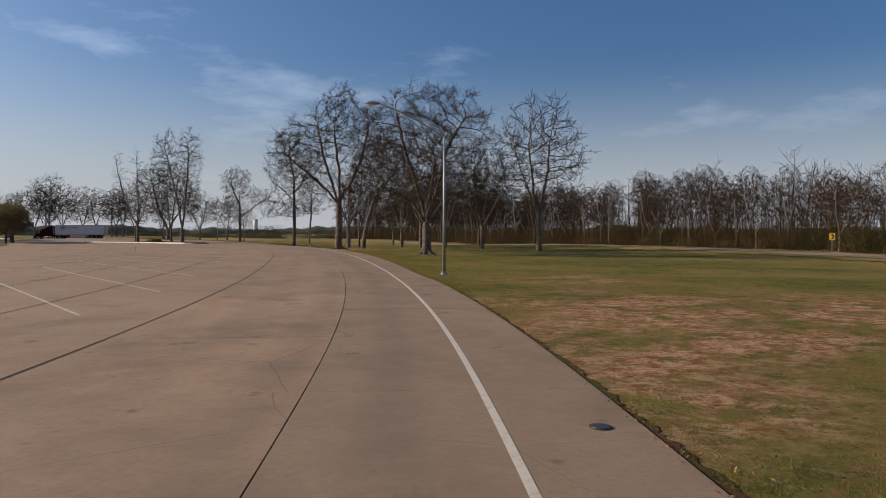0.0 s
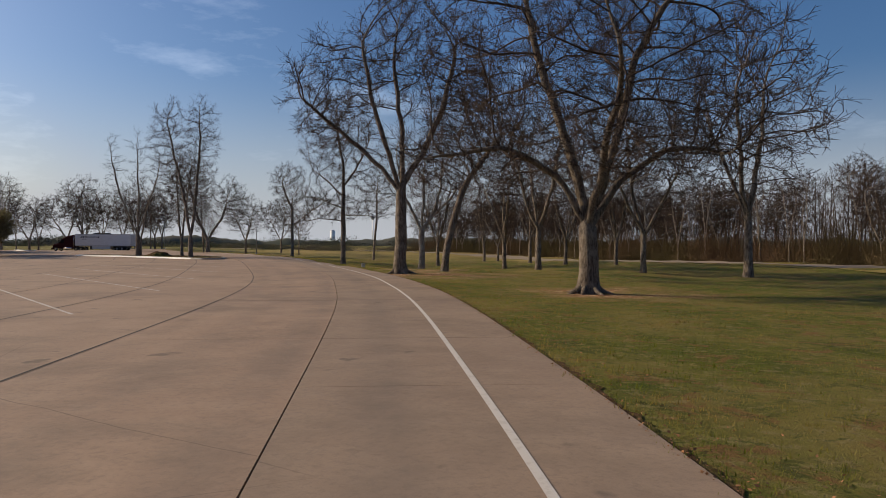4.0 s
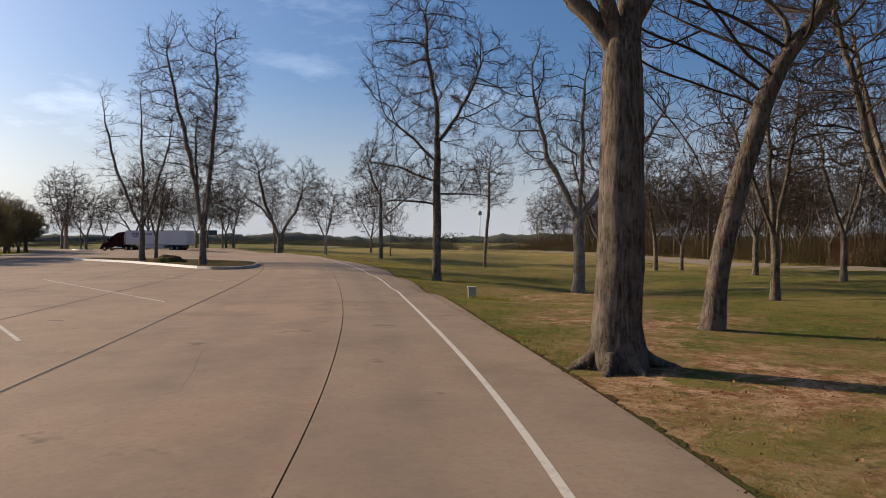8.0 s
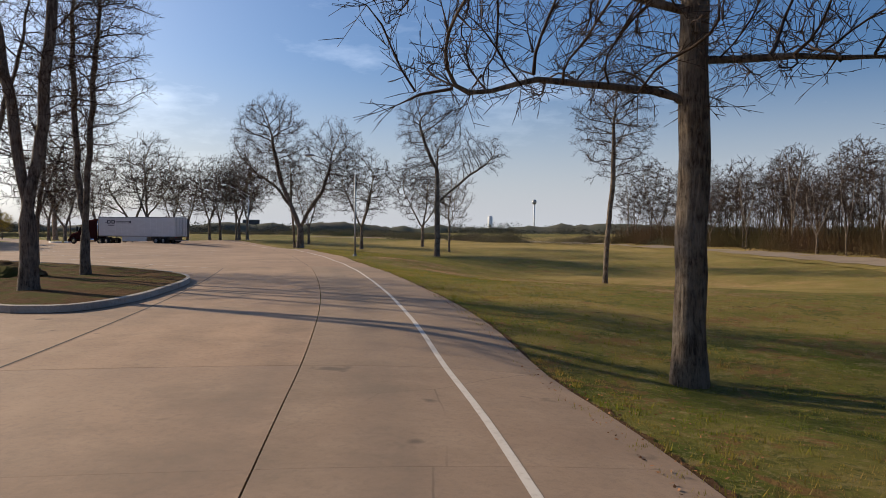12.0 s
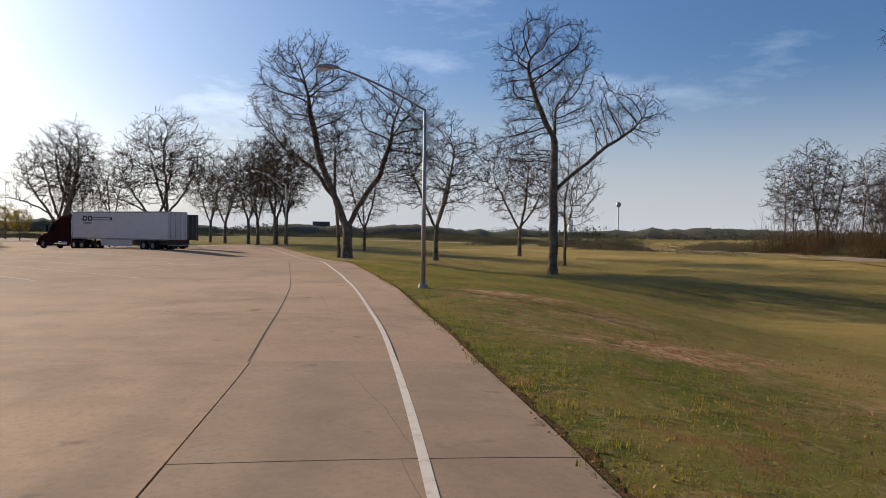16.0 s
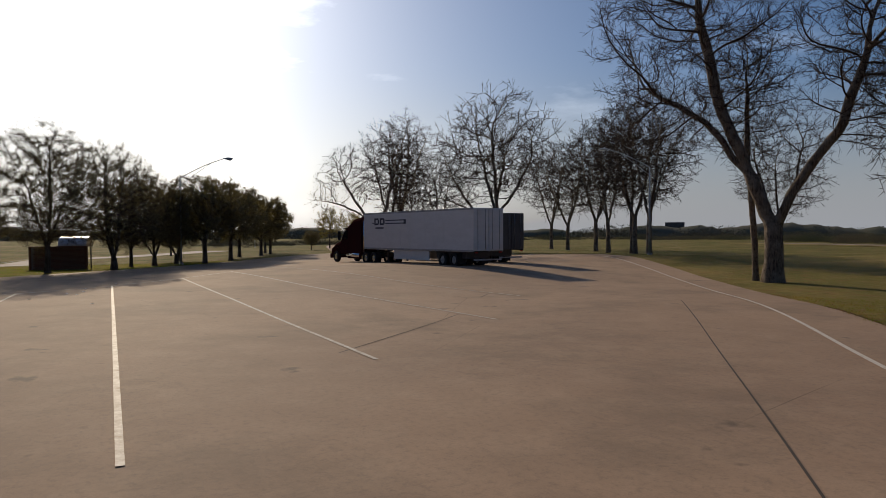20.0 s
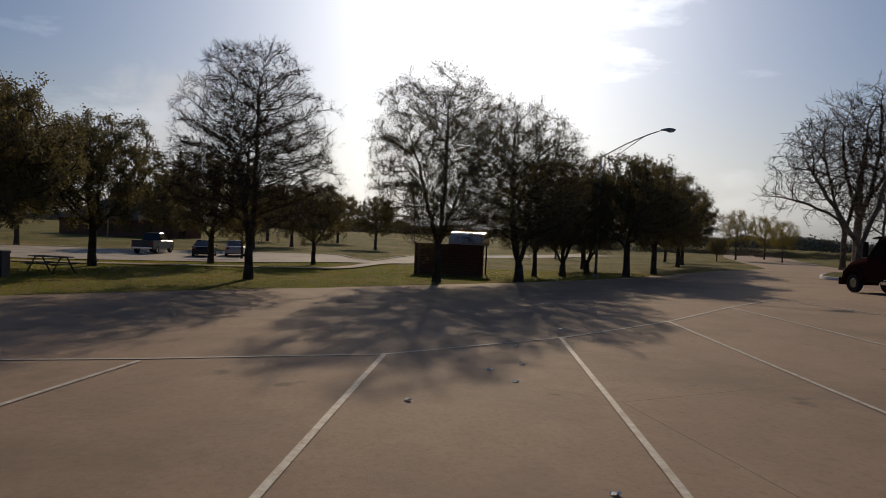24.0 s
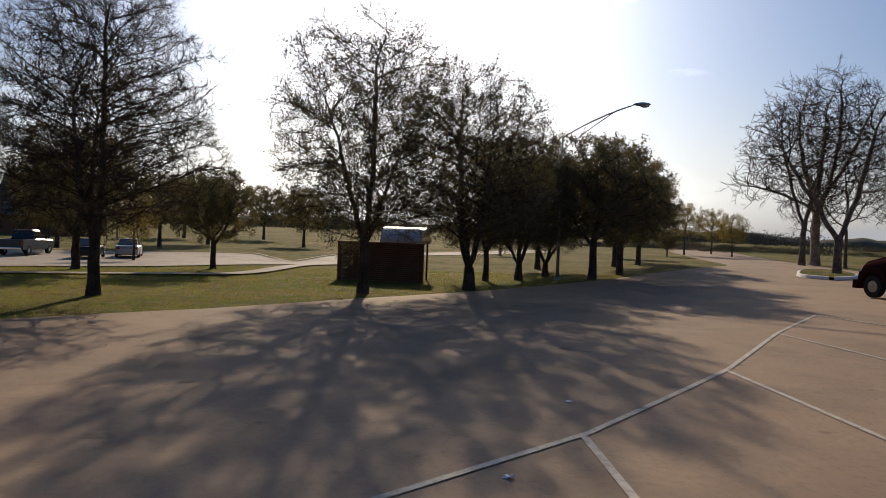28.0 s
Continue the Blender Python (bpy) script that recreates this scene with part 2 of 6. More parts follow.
def bark(name, a, b, c):
    m = Mat(name, 0.95, spec=0.15)
    h = m.noise(4, 7, 0.72, stretch=(4, 4, 0.55), low=0.38, high=0.62, warp=0.5)
    col = m.mix(h, a, b)
    col = m.mix(m.mul(m.noise(1.6, 6, 0.7, low=0.45, high=0.62), 0.65), col, c)
    return m.color(col).bump(h, 1.0, 0.06)


BARK = bark("bark", (0.055, 0.040, 0.030), (0.30, 0.235, 0.18), (0.36, 0.30, 0.24))
TWIG = Mat("twig", 0.9, spec=0.15)
TWIG.color(TWIG.mix(TWIG.noise(0.8, 3), (0.045, 0.031, 0.024), (0.085, 0.060, 0.047)))
PALEBARK = bark("pale_bark", (0.16, 0.115, 0.085), (0.46, 0.37, 0.285), (0.56, 0.48, 0.39))
OAKBARK = bark("oak_bark", (0.05, 0.04, 0.032), (0.14, 0.11, 0.085), (0.19, 0.165, 0.14))
m = Mat("oak_leaf", 0.6, spec=0.3)
m.b.inputs["Transmission Weight"].default_value = 0.0
OAKLEAF = m.thin(0.32).color(m.mix(m.island(), (0.10, 0.082, 0.048), (0.17, 0.135, 0.075)))
m = Mat("bud_leaf", 0.7, spec=0.2)
BUDLEAF = m.thin(0.45).color(m.mix(m.island(), (0.15, 0.105, 0.06), (0.11, 0.11, 0.045)))
m = Mat("brush", 0.95, spec=0.1)
BRUSH = m.color(m.mix(m.noise(0.05, 4, 0.6), m.mix(m.island(), (0.115, 0.068, 0.040), (0.155, 0.098, 0.058)), (0.085, 0.075, 0.032)))
m = Mat("hedge", 0.95, spec=0.05)
HEDGE = m.color(m.mix(m.noise(0.03, 4, 0.6), m.mix(m.island(), (0.16, 0.13, 0.085), (0.20, 0.16, 0.11)), (0.12, 0.125, 0.065)))
m = Mat("ochre_leaf", 0.7, spec=0.2)
OCHRE = m.thin(0.4).color(m.mix(m.island(), (0.28, 0.20, 0.05), (0.17, 0.14, 0.04)))
m = Mat("far_woods", 0.95, spec=0.1)
FARWOODS = m.color(m.mix(m.noise(0.012, 4, 0.6), m.mix(m.island(), (0.10, 0.09, 0.072), (0.13, 0.115, 0.09)), (0.085, 0.095, 0.066)))
m = Mat("galvanised_steel", 0.55, 0.6)
STEEL = m.color(m.mix(m.noise(2, 4), (0.42, 0.42, 0.42), (0.30, 0.30, 0.31)))
DARKMETAL = Mat("dark_metal", 0.5, 0.3).color((0.06, 0.06, 0.065))
CHROME = Mat("chrome", 0.15, 1.0).color((0.75, 0.75, 0.75))
RUBBER = Mat("rubber", 0.85).color((0.018, 0.018, 0.018))
GLASS = Mat("window_glass", 0.08, 0.0, 0.6).color((0.012, 0.014, 0.016))
LENS = Mat("lamp_lens", 0.2).color((0.6, 0.6, 0.58))
REDLENS = Mat("red_lens", 0.3).color((0.35, 0.02, 0.02))
m = Mat("trailer_white", 0.45)
WHITE = m.color(m.mix(m.mul(m.noise(0.8, 5, 0.6, stretch=(1, 1, 3)), 0.35), (0.66, 0.655, 0.65), (0.50, 0.49, 0.475)))
m = Mat("trailer_dark", 0.5)
DARKBOX = m.color(m.mix(m.noise(0.8, 4), (0.045, 0.045, 0.05), (0.07, 0.07, 0.075)))
m = Mat("maroon_paint", 0.6, 0.0, 0.0)
MAROON = m.color(m.mix(m.mul(m.noise(1.2, 4), 0.4), (0.04, 0.014, 0.014), (0.03, 0.014, 0.015)))
SILVER = Mat("silver_paint", 0.3, 0.4).color((0.48, 0.49, 0.50))
BLACKPAINT = Mat("black_paint", 0.25, 0.1).color((0.02, 0.021, 0.024))
GREYPAINT = Mat("grey_paint", 0.3, 0.2).color((0.05, 0.06, 0.07))
DECAL = Mat("decal_dark", 0.5).color((0.05, 0.05, 0.07))
m = Mat("brick", 0.9)
BRICK = m.color(m.mix(m.mul(m.noise(6, 4), 0.5), m.mix(m.rnd(), (0.20, 0.085, 0.05), (0.13, 0.06, 0.04)), (0.10, 0.055, 0.04)))
MORTAR = Mat("mortar", 0.95).color((0.24, 0.20, 0.17))
m = Mat("roof_metal", 0.35, 0.7)
ROOF = m.color(m.mix(m.noise(3, 3), (0.62, 0.63, 0.64), (0.5, 0.5, 0.5)))
m = Mat("mulch", 1.0, spec=0.03)
MULCH = m.color(m.mix(m.noise(0.5, 5, 0.65, low=0.46, high=0.60), m.mix(m.noise(6, 5, 0.7), (0.075, 0.042, 0.022), (0.15, 0.09, 0.048)), (0.085, 0.082, 0.026))).bump(m.noise(18, 5, 0.75), 0.7, 0.05)
SIGNYELLOW = Mat("sign_yellow", 0.5).color((0.75, 0.45, 0.03))
SIGNBLACK = Mat("sign_black", 0.6).color((0.02, 0.02, 0.02))
SIGNWHITE = Mat("tower_white", 0.6).color((0.8, 0.8, 0.78))
ROOFBROWN = Mat("shingle_roof", 0.9)
ROOFBROWN.color(ROOFBROWN.mix(ROOFBROWN.noise(2, 5), (0.09, 0.075, 0.06), (0.13, 0.11, 0.09)))
DRYROAD = concrete("ramp_surface", (0.34, 0.27, 0.19), (0.27, 0.21, 0.14), (0.40, 0.33, 0.24))

# ---- mesh helpers ----


def mesh_of(name, verts, faces, mat, smooth=False):
    me = bpy.data.meshes.new(name)
    me.from_pydata([tuple(v) for v in verts], [], [tuple(f) for f in faces])
    me.materials.append(mat.m)
    if smooth:
        me.shade_smooth()
    return me


def fast_mesh(name, verts, faces, mat, smooth=False):
    """verts (n, 3) and faces (m, k) as arrays, all faces with k corners."""
    verts, faces = np.asarray(verts, np.float32), np.asarray(faces, np.int32)
    me = bpy.data.meshes.new(name)
    me.vertices.add(len(verts))
    me.vertices.foreach_set("co", verts.ravel())
    k = faces.shape[1]
    me.loops.add(faces.size)
    me.loops.foreach_set("vertex_index", faces.ravel())
    me.polygons.add(len(faces))
    me.polygons.foreach_set("loop_start", np.arange(len(faces), dtype=np.int32) * k)
    me.update(calc_edges=True)
    me.materials.append(mat.m)
    if smooth:
        me.shade_smooth()
    return me


def part(name, data, mat, parent, label="", at=None):
    """Links a bmesh or a mesh as one object under its thing."""
    if isinstance(data, bmesh.types.BMesh):
        me = bpy.data.meshes.new(name)
        data.to_mesh(me)
        data.free()
        me.materials.append(mat.m)
    else:
        me = data
    ob = new(name, me)
    ob.parent = parent
    if at is not None:
        ob.matrix_basis = at
    return tagged(ob, label)


def thing(name, at, label, category, group="", kind=""):
    ob = new(name)
    ob.empty_display_size = 0.2
    ob.matrix_basis = at
    return tagged(ob, label, category, group, kind)


def box(x0, y0, z0, x1, y1, z1, bevel=0.0, bm=None):
    bm = bm or bmesh.new()
    r = bmesh.ops.create_cube(bm, size=1.0)
    vs = r["verts"]
    for v in vs:
        v.co = ((x0 + x1) / 2 + v.co.x * (x1 - x0), (y0 + y1) / 2 + v.co.y * (y1 - y0), (z0 + z1) / 2 + v.co.z * (z1 - z0))
    if bevel:
        es = list({e for v in vs for e in v.link_edges})
        bmesh.ops.bevel(bm, geom=es, offset=bevel, segments=2, affect="EDGES", profile=0.7)
    return bm


def rod(points, radii, sides=10, bm=None, cap=True):
    """A round tube through points."""
    bm = bm or bmesh.new()
    pts = [Vector(p) for p in points]
    radii = radii if isinstance(radii, (list, tuple)) else [radii] * len(pts)
    rings, side = [], None
    for i, p in enumerate(pts):
        d = (pts[min(i + 1, len(pts) - 1)] - pts[max(i - 1, 0)]).normalized()
        if side is None:
            side = d.orthogonal().normalized()
        side = (side - d * side.dot(d)).normalized()
        up = d.cross(side)
        rings.append([bm.verts.new(p + radii[i] * (math.cos(a) * side + math.sin(a) * up)) for a in (math.tau * k / sides for k in range(sides))])
    for a, b in zip(rings, rings[1:]):
        for k in range(sides):
            bm.faces.new((a[k], a[(k + 1) % sides], b[(k + 1) % sides], b[k]))
    if cap:
        bm.faces.new(rings[0][::-1])
        bm.faces.new(rings[-1])
    for f in bm.faces:
        f.smooth = len(f.verts) == 4
    return bm


def prism(outline, y0, y1, bevel=0.0):
    """A profile in x, z pushed out along y."""
    bm = bmesh.new()
    a = [bm.verts.new((x, y0, z)) for x, z in outline]
    b = [bm.verts.new((x, y1, z)) for x, z in outline]
    n = len(outline)
    bm.faces.new(a)
    bm.faces.new(b[::-1])
    for k in range(n):
        bm.faces.new((a[k], b[k], b[(k + 1) % n], a[(k + 1) % n]))
    bmesh.ops.recalc_face_normals(bm, faces=bm.faces)
    if bevel:
        bmesh.ops.bevel(bm, geom=list(bm.edges), offset=bevel, segments=2, affect="EDGES")
    return bm


# ---- lie of the land ----
HILLS = np.array([
    (13.7, 25.2, -0.2), (7.85, 64, -0.2), (-6.8, 79.8, 0.0), (-24.85, 116.2, -0.65), (-17.1, 102.2, -0.85), (-13.6, 114.75, -1.1), (-37.5, 169.4, -2.9), (-66, 192, -1.3),
    (-80.3, 216.4, -0.6), (-88.5, 190.5, -0.4), (-98.7, 207.3, -0.2), (22, 92, -0.7), (-50.3, 119.45, -0.06), (-62.6, 124, -0.06), (-77, 131, -0.08), (-58, 156.9, 0.05),
    (-109.6, 203.8, 0.4), (-106, 177, 0.3), (-121, 147, -0.15), (18, -20, 0), (-5, 37, 0), (-1, 55, 0), (-9, 76, 0), (-20, 97, 0),
    (-33, 117, 0), (-46, 136, 0), (-62, 152, 0), (-78, 153, 0), (-92, 154, 0), (-152, 138, -0.8), (-158, 150, -0.8), (-135, 150, -0.3),
    (-190, 165, -1), (-150, 181, -0.2), (-39.5, 157, -1.9), (-32, 160, -2.2), (-28, 171, -2.7), (-39, 147, -0.9), (-44, 176, -2.6),
])
# the lane itself runs level
LEVEL = np.array([
    (22.5, -31), (19.5, -16), (16.5, -8), (14.8, 2), (12.5, 12), (9.3, 24), (5.6, 36), (2.0, 47), (-2.6, 60), (-7.4, 71), (-12.7, 81), (-16.6, 88), (-20.3, 95), (-24.3, 102), (-28.4, 109), (-32.6, 116),
    (-37, 123), (-42, 130), (-47.4, 137.5), (-53, 144.5), (-60, 152.6), (-68, 161.5), (-77, 171.5), (-20.5, 91), (-28.5, 105), (-36.5, 118), (-25, 98),
])
HILLS = np.vstack([HILLS, np.c_[LEVEL, np.zeros(len(LEVEL))]])
_gap = (HILLS[:, None, 0] - HILLS[None, :, 0]) ** 2 + (HILLS[:, None, 1] - HILLS[None, :, 1]) ** 2
_pull = 1 / (_gap + 20) ** 1.5
_pull /= _pull.sum(1)[:, None]
HILLS[:, 2] = np.linalg.solve(_pull.T @ _pull + 0.001 * np.eye(len(HILLS)), _pull.T @ HILLS[:, 2] + 0.001 * HILLS[:, 2])


def land(x, y):
    x, y = np.asarray(x, float), np.asarray(y, float)
    w = 1 / ((x[..., None] - HILLS[:, 0]) ** 2 + (y[..., None] - HILLS[:, 1]) ** 2 + 20) ** 1.5
    swell = np.sin(x * 0.21 + y * 0.34 + 1.6 * np.sin(x * 0.09 - y * 0.05)) + 0.7 * np.sin(y * 0.62 - x * 0.33 + 1.1 * np.sin(x * 0.17))
    open_field = np.clip((x - np.interp(y, LEVEL[:23, 1], LEVEL[:23, 0]) - 8) / 10, 0, 1) * np.clip((y - 50) / 40, 0.25, 1)
    return (w * HILLS[:, 2]).sum(-1) / w.sum(-1) + 0.11 * swell * open_field


def land1(x, y):
    return float(land(np.array([x]), np.array([y]))[0])


def curve(points, step):
    """A smooth line through points, at even steps."""
    p = np.array(points, float)
    p = np.vstack([2 * p[0] - p[1], p, 2 * p[-1] - p[-2]])
    out = []
    for a, b, c, d in zip(p, p[1:], p[2:], p[3:]):
        for t in np.linspace(0, 1, 24, endpoint=False)[:, None]:
            out.append(0.5 * (2 * b + (c - a) * t + (2 * a - 5 * b + 4 * c - d) * t**2 + (3 * b - a - 3 * c + d) * t**3)[0] if False else (0.5 * (2 * b + (c - a) * t + (2 * a - 5 * b + 4 * c - d) * t**2 + (3 * b - a - 3 * c + d) * t**3)))
    out = np.array(out).reshape(-1, p.shape[1])
    s = np.r_[0, np.cumsum(np.linalg.norm(np.diff(out, axis=0), axis=1))]
    at = np.arange(0, s[-1], step)
    return np.stack([np.interp(at, s, out[:, k]) for k in range(p.shape[1])], 1)


def aside(line, off):
    """The line moved to its left by off."""
    d = np.gradient(line, axis=0)
    d /= np.linalg.norm(d, axis=1)[:, None]
    return line + off * np.stack([-d[:, 1], d[:, 0]], 1)


def ribbon(name, left, right, up, mat, parent=None, label="", kind="structure", category="", rows=1):
    """A strip of ground between two lines of the same length."""
    k = np.linspace(0, 1, rows + 1)[None, :, None]
    xy = left[:, None] * (1 - k) + right[:, None] * k
    z = land(xy[..., 0], xy[..., 1]) + up
    v = np.concatenate([xy, z[..., None]], -1).reshape(-1, 3)
    n, c = len(left), rows + 1
    i = (np.arange(n - 1)[:, None] * c + np.arange(rows)[None]).ravel()
    me = fast_mesh(name, v, np.stack([i, i + 1, i + c + 1, i + c], 1), mat, True)
    ob = new(name, me)
    ob.parent = parent
    return tagged(ob, label, category, "", "" if parent else kind)


# ---- ground ----
def spread_grid(lo, hi, a, b, fine, coarse):
    inner = np.arange(a, b + fine, fine)
    out_hi, out_lo, d, v = [], [], fine, b
    while v < hi:
        d *= coarse
        v += d
        out_hi.append(v)
    d, v = fine, a
    while v > lo:
        d *= coarse
        v -= d
        out_lo.append(v)
    return np.array(out_lo[::-1] + list(inner) + out_hi)


gx, gy = spread_grid(-3500, 3500, -190, 70, 1.0, 1.25), spread_grid(-3500, 3500, -40, 260, 1.0, 1.25)
GX, GY = np.meshgrid(gx, gy)
GZ = land(GX, GY) - 0.012
n = len(gx)
i = (np.arange(len(gy) - 1)[:, None] * n + np.arange(n - 1)[None]).ravel()
me = fast_mesh("ground", np.stack([GX, GY, GZ], -1).reshape(-1, 3), np.stack([i, i + 1, i + n + 1, i + n], 1), TURF, True)


def bare_field(x, y):
    """Where earth shows through the grass, 0 to 1."""
    spots = ((22.5, 2, 6.5, 9.5, 1.5), (20.5, -3, 3, 9, 1.5), (30, 3, 7, 9, 1.3), (21, 20, 5, 7, 0.7), (-4, 79, 6, 6, 1.3), (9, 64, 5, 5, 1.1), (-52.5, 157, 4, 2.5, 1.3), (-46, 151.5, 6, 3, 1.0), (-36, 151, 9, 7, 0.75), (-28, 140, 6, 6, 0.8), (-12, 108, 7, 5, 0.9), (-7.6, 89.5, 3.5, 4.5, 1.5), (-11.5, 97, 3.5, 3.0, 1.0), (-30, 175, 12, 4, 1.1))
    near = np.max([k * np.clip(1.35 - np.hypot((x - u) / p, (y - v) / q), 0, 1) for u, v, p, q, k in spots], axis=0)
    wave = np.sin(x * 0.9 + 1.7 * np.sin(y * 0.61)) + np.sin(y * 1.15 + 2.0 * np.sin(x * 0.43)) + 0.8 * np.sin(x * 2.3 + y * 1.7 + np.sin(y * 2.9))
    return np.clip(near * (0.62 + 0.30 * wave), 0, 1)


bare_at = bare_field(GX, GY)
dry_at = np.clip((np.hypot(GX + 45, (GY - 60) / 1.6) - 95) / 60, 0, 1) * (GX > -108) + 0.8 * np.clip((GY - 168) / 50, 0, 1) * (GX > -100) + np.clip(1.2 - np.hypot((GX + 26) / 26, (GY - 166) / 20), 0, 0.85) + 0.7 * np.clip((GX - 40) / 10, 0, 1) * (GY < 130)
for key, values in (("bare", bare_at), ("dry", dry_at)):
    me.attributes.new(key, "FLOAT", "POINT").data.foreach_set("value", np.clip(values, 0, 1).ravel().astype(np.float32))
tagged(new("ground", me), "patchy green and tan early spring grass around the lot", "grass", "", "structure")

EDGE = curve([(24.5, -44), (19.9, -10.9), (18.1, -0.3), (15.1, 12.8), (12.0, 24.8), (2.6, 55.6), (-1.6, 66.8), (-5.7, 75.2), (-10.7, 84.2), (-19.8, 100.6),
              (-25.1, 110), (-33.3, 123.3), (-40, 132.5), (-45.2, 139.7), (-50.5, 146.2), (-57.7, 154.8), (-64, 161.9), (-73.6, 172.8), (-85, 183.5), (-97, 193.5), (-112, 202.5), (-128, 205.5)], 1.0)
wide = np.exp(-0.5 * (np.arange(-24, 25) / 8.0) ** 2)
EDGE = np.stack([np.convolve(np.pad(EDGE[:, k], 24, mode="reflect", reflect_type="odd"), wide / wide.sum(), "valid") for k in range(2)], 1)
LOT_R = curve([tuple(p) for p in aside(EDGE, 9.95)[:-12:12]] + [(-131, 203.5), (-140, 203), (-152, 203), (-166, 208), (-190, 218), (-230, 236), (-280, 262)], 1.0)
LOT_L = curve([(-20, -64), (-32, -10), (-46, 38), (-62, 80), (-79, 108), (-106.8, 138.5), (-113.4, 146.4), (-116, 150.4), (-119.7, 154.8), (-126, 162), (-136, 171.5), (-152, 185.5), (-160, 193), (-172, 198.5), (-196, 208), (-235, 224), (-284, 250)], 1.0)


def resample(line, count):
    s = np.linspace(0, len(line) - 1, count)
    return np.stack([np.interp(s, np.arange(len(line)), line[:, k]) for k in range(2)], 1)


lot = ribbon("parking_lot", resample(LOT_L, 170), resample(LOT_R, 170), 0.012, SLAB, None, "sunlit tan concrete truck parking lot with dark sealed joints", "structure", "pavement", 45)
ribbon("apron", resample(aside(EDGE, 10.05)[200:], 60), resample(EDGE[200:], 60), 0.016, SLAB, lot, rows=6)
# dark joints of the lot beyond the slabs
for off in (15.2, 20.4, 25.6, 31, 36.4, 42):
    a = aside(EDGE, off)[2:212]
    ribbon("joint", a, aside(EDGE, off - 0.06)[2:212], 0.019, JOINT, lot)
for y0, x0, y1, x1 in ((158.6, -77.8, 166.6, -84.1),):
    a = curve([(x0, y0), ((x0 + x1) / 2, (y0 + y1) / 2 + 0.15), (x1, y1)], 2.0)
    ribbon("joint", a, aside(a, 0.03), 0.019, JOINT, lot)

a = curve([tuple(aside(EDGE, 4.35)[203]), (-59.1, 149.5), (-63.5, 154.6), (-67.2, 158.6), (-74.4, 166.4), (-82, 174.5)], 1.0)
ribbon("joint", a, aside(a, 0.032), 0.022, JOINT, lot)

# ---- lane slabs ----
way = np.arange(len(EDGE))


def drift(*knots):
    """A slow sideways drift along the lane, from (metres along, metres aside)."""
    at, off = zip(*knots)
    soft = np.exp(-0.5 * (np.arange(-12, 13) / 4.0) ** 2)
    return np.convolve(np.pad(np.interp(way, at, off), 12, mode="edge"), soft / soft.sum(), "valid")[:, None]


RIM = drift((134, 0), (146, -0.4), (155, -0.5), (164, -0.28), (174, -0.3), (186, 0))
LINE = drift((0, 1.85), (60, 1.9), (75, 1.8), (100, 2.02), (112, 2.18), (124, 1.75), (138, 1.6), (150, 1.48), (162, 1.62), (174, 1.86), (195, 1.8), (207, 1.62), (218, 1.72), (226, 1.86), (240, 2.1))
SEAM = drift((0, 4.68), (70, 4.7), (100, 5.1), (112, 5.34), (124, 4.65), (138, 4.2), (150, 4.3), (162, 4.52), (180, 4.5), (198, 4.42), (208, 4.26), (220, 4.42), (236, 4.8))
lane = thing("lane", Matrix(), "tan concrete slabs of the curving drive lane", "pavement", "", "structure")
S0 = 6.0
for row, (o0, o1) in enumerate(((0.0, 4.7), (4.7, 10.0))):
    r0, r1 = aside(EDGE, SEAM + 0.012 if row else RIM), aside(EDGE, o1 - 0.012 if row else SEAM - 0.012)
    for k in range(34):
        s0, s1 = k * S0 + (0.002 if k else 0), (k + 1) * S0
        at = np.linspace(s0, s1 - 0.002, 5)
        pick = lambda line: np.stack([np.interp(at, np.arange(len(line)), line[:, c]) for c in range(2)], 1)
        a, b = pick(r0), pick(r1)
        C = 13
        kk = np.linspace(0, 1, C)[None, :, None]
        xy = a[:, None] * (1 - kk) + b[:, None] * kk
        jit = random.Random(k * 7 + row).uniform(-0.003, 0.003)
        z = land(xy[..., 0], xy[..., 1]) + 0.032 + jit
        top = np.concatenate([xy, z[..., None]], -1).reshape(-1, 3)
        faces = [(r * C + c, r * C + c + 1, r * C + c + C + 1, r * C + c + C) for r in range(4) for c in range(C - 1)]
        rim = list(range(C)) + [r * C + C - 1 for r in range(1, 5)] + [4 * C + c for c in range(C - 2, -1, -1)] + [r * C for r in range(3, 0, -1)]
        low = top[rim] - (0, 0, 0.06)
        faces += [(rim[q], 5 * C + q, 5 * C + (q + 1) % len(rim), rim[(q + 1) % len(rim)]) for q in range(len(rim))]
        me = mesh_of("slab", np.vstack([top, low]), faces, SLAB if row else LANE)
        over = o0 + (o1 - o0) * np.tile(np.linspace(0, 1, C), 5)
        track = sum(np.exp(-(((over - w) / 0.42) ** 2)) * s for w, s in ((3.3, 0.5), (5.3, 0.5), (7.6, 0.3), (9.3, 0.25))) + (0 if row else 0.12)
        me.attributes.new("track", "FLOAT", "POINT").data.foreach_set("value", np.r_[track, np.zeros(len(rim))].astype(np.float32))
        part("slab", me, SLAB if row else LANE, lane)
ribbon("joint_bed", aside(EDGE, 10.1)[:204], aside(EDGE, RIM + 0.02)[:204], -0.004, JOINT, lane)
line_a, line_b = aside(EDGE, LINE + 0.06), aside(EDGE, LINE - 0.06)
ribbon("sealant", aside(EDGE, 10.0)[:204], aside(EDGE, 9.94)[:204], 0.0385, JOINT, lane, "dark sealed joint")
ribbon("edge_line", line_a[:290], line_b[:290], 0.0375, PAINT, lane, "white painted edge line")

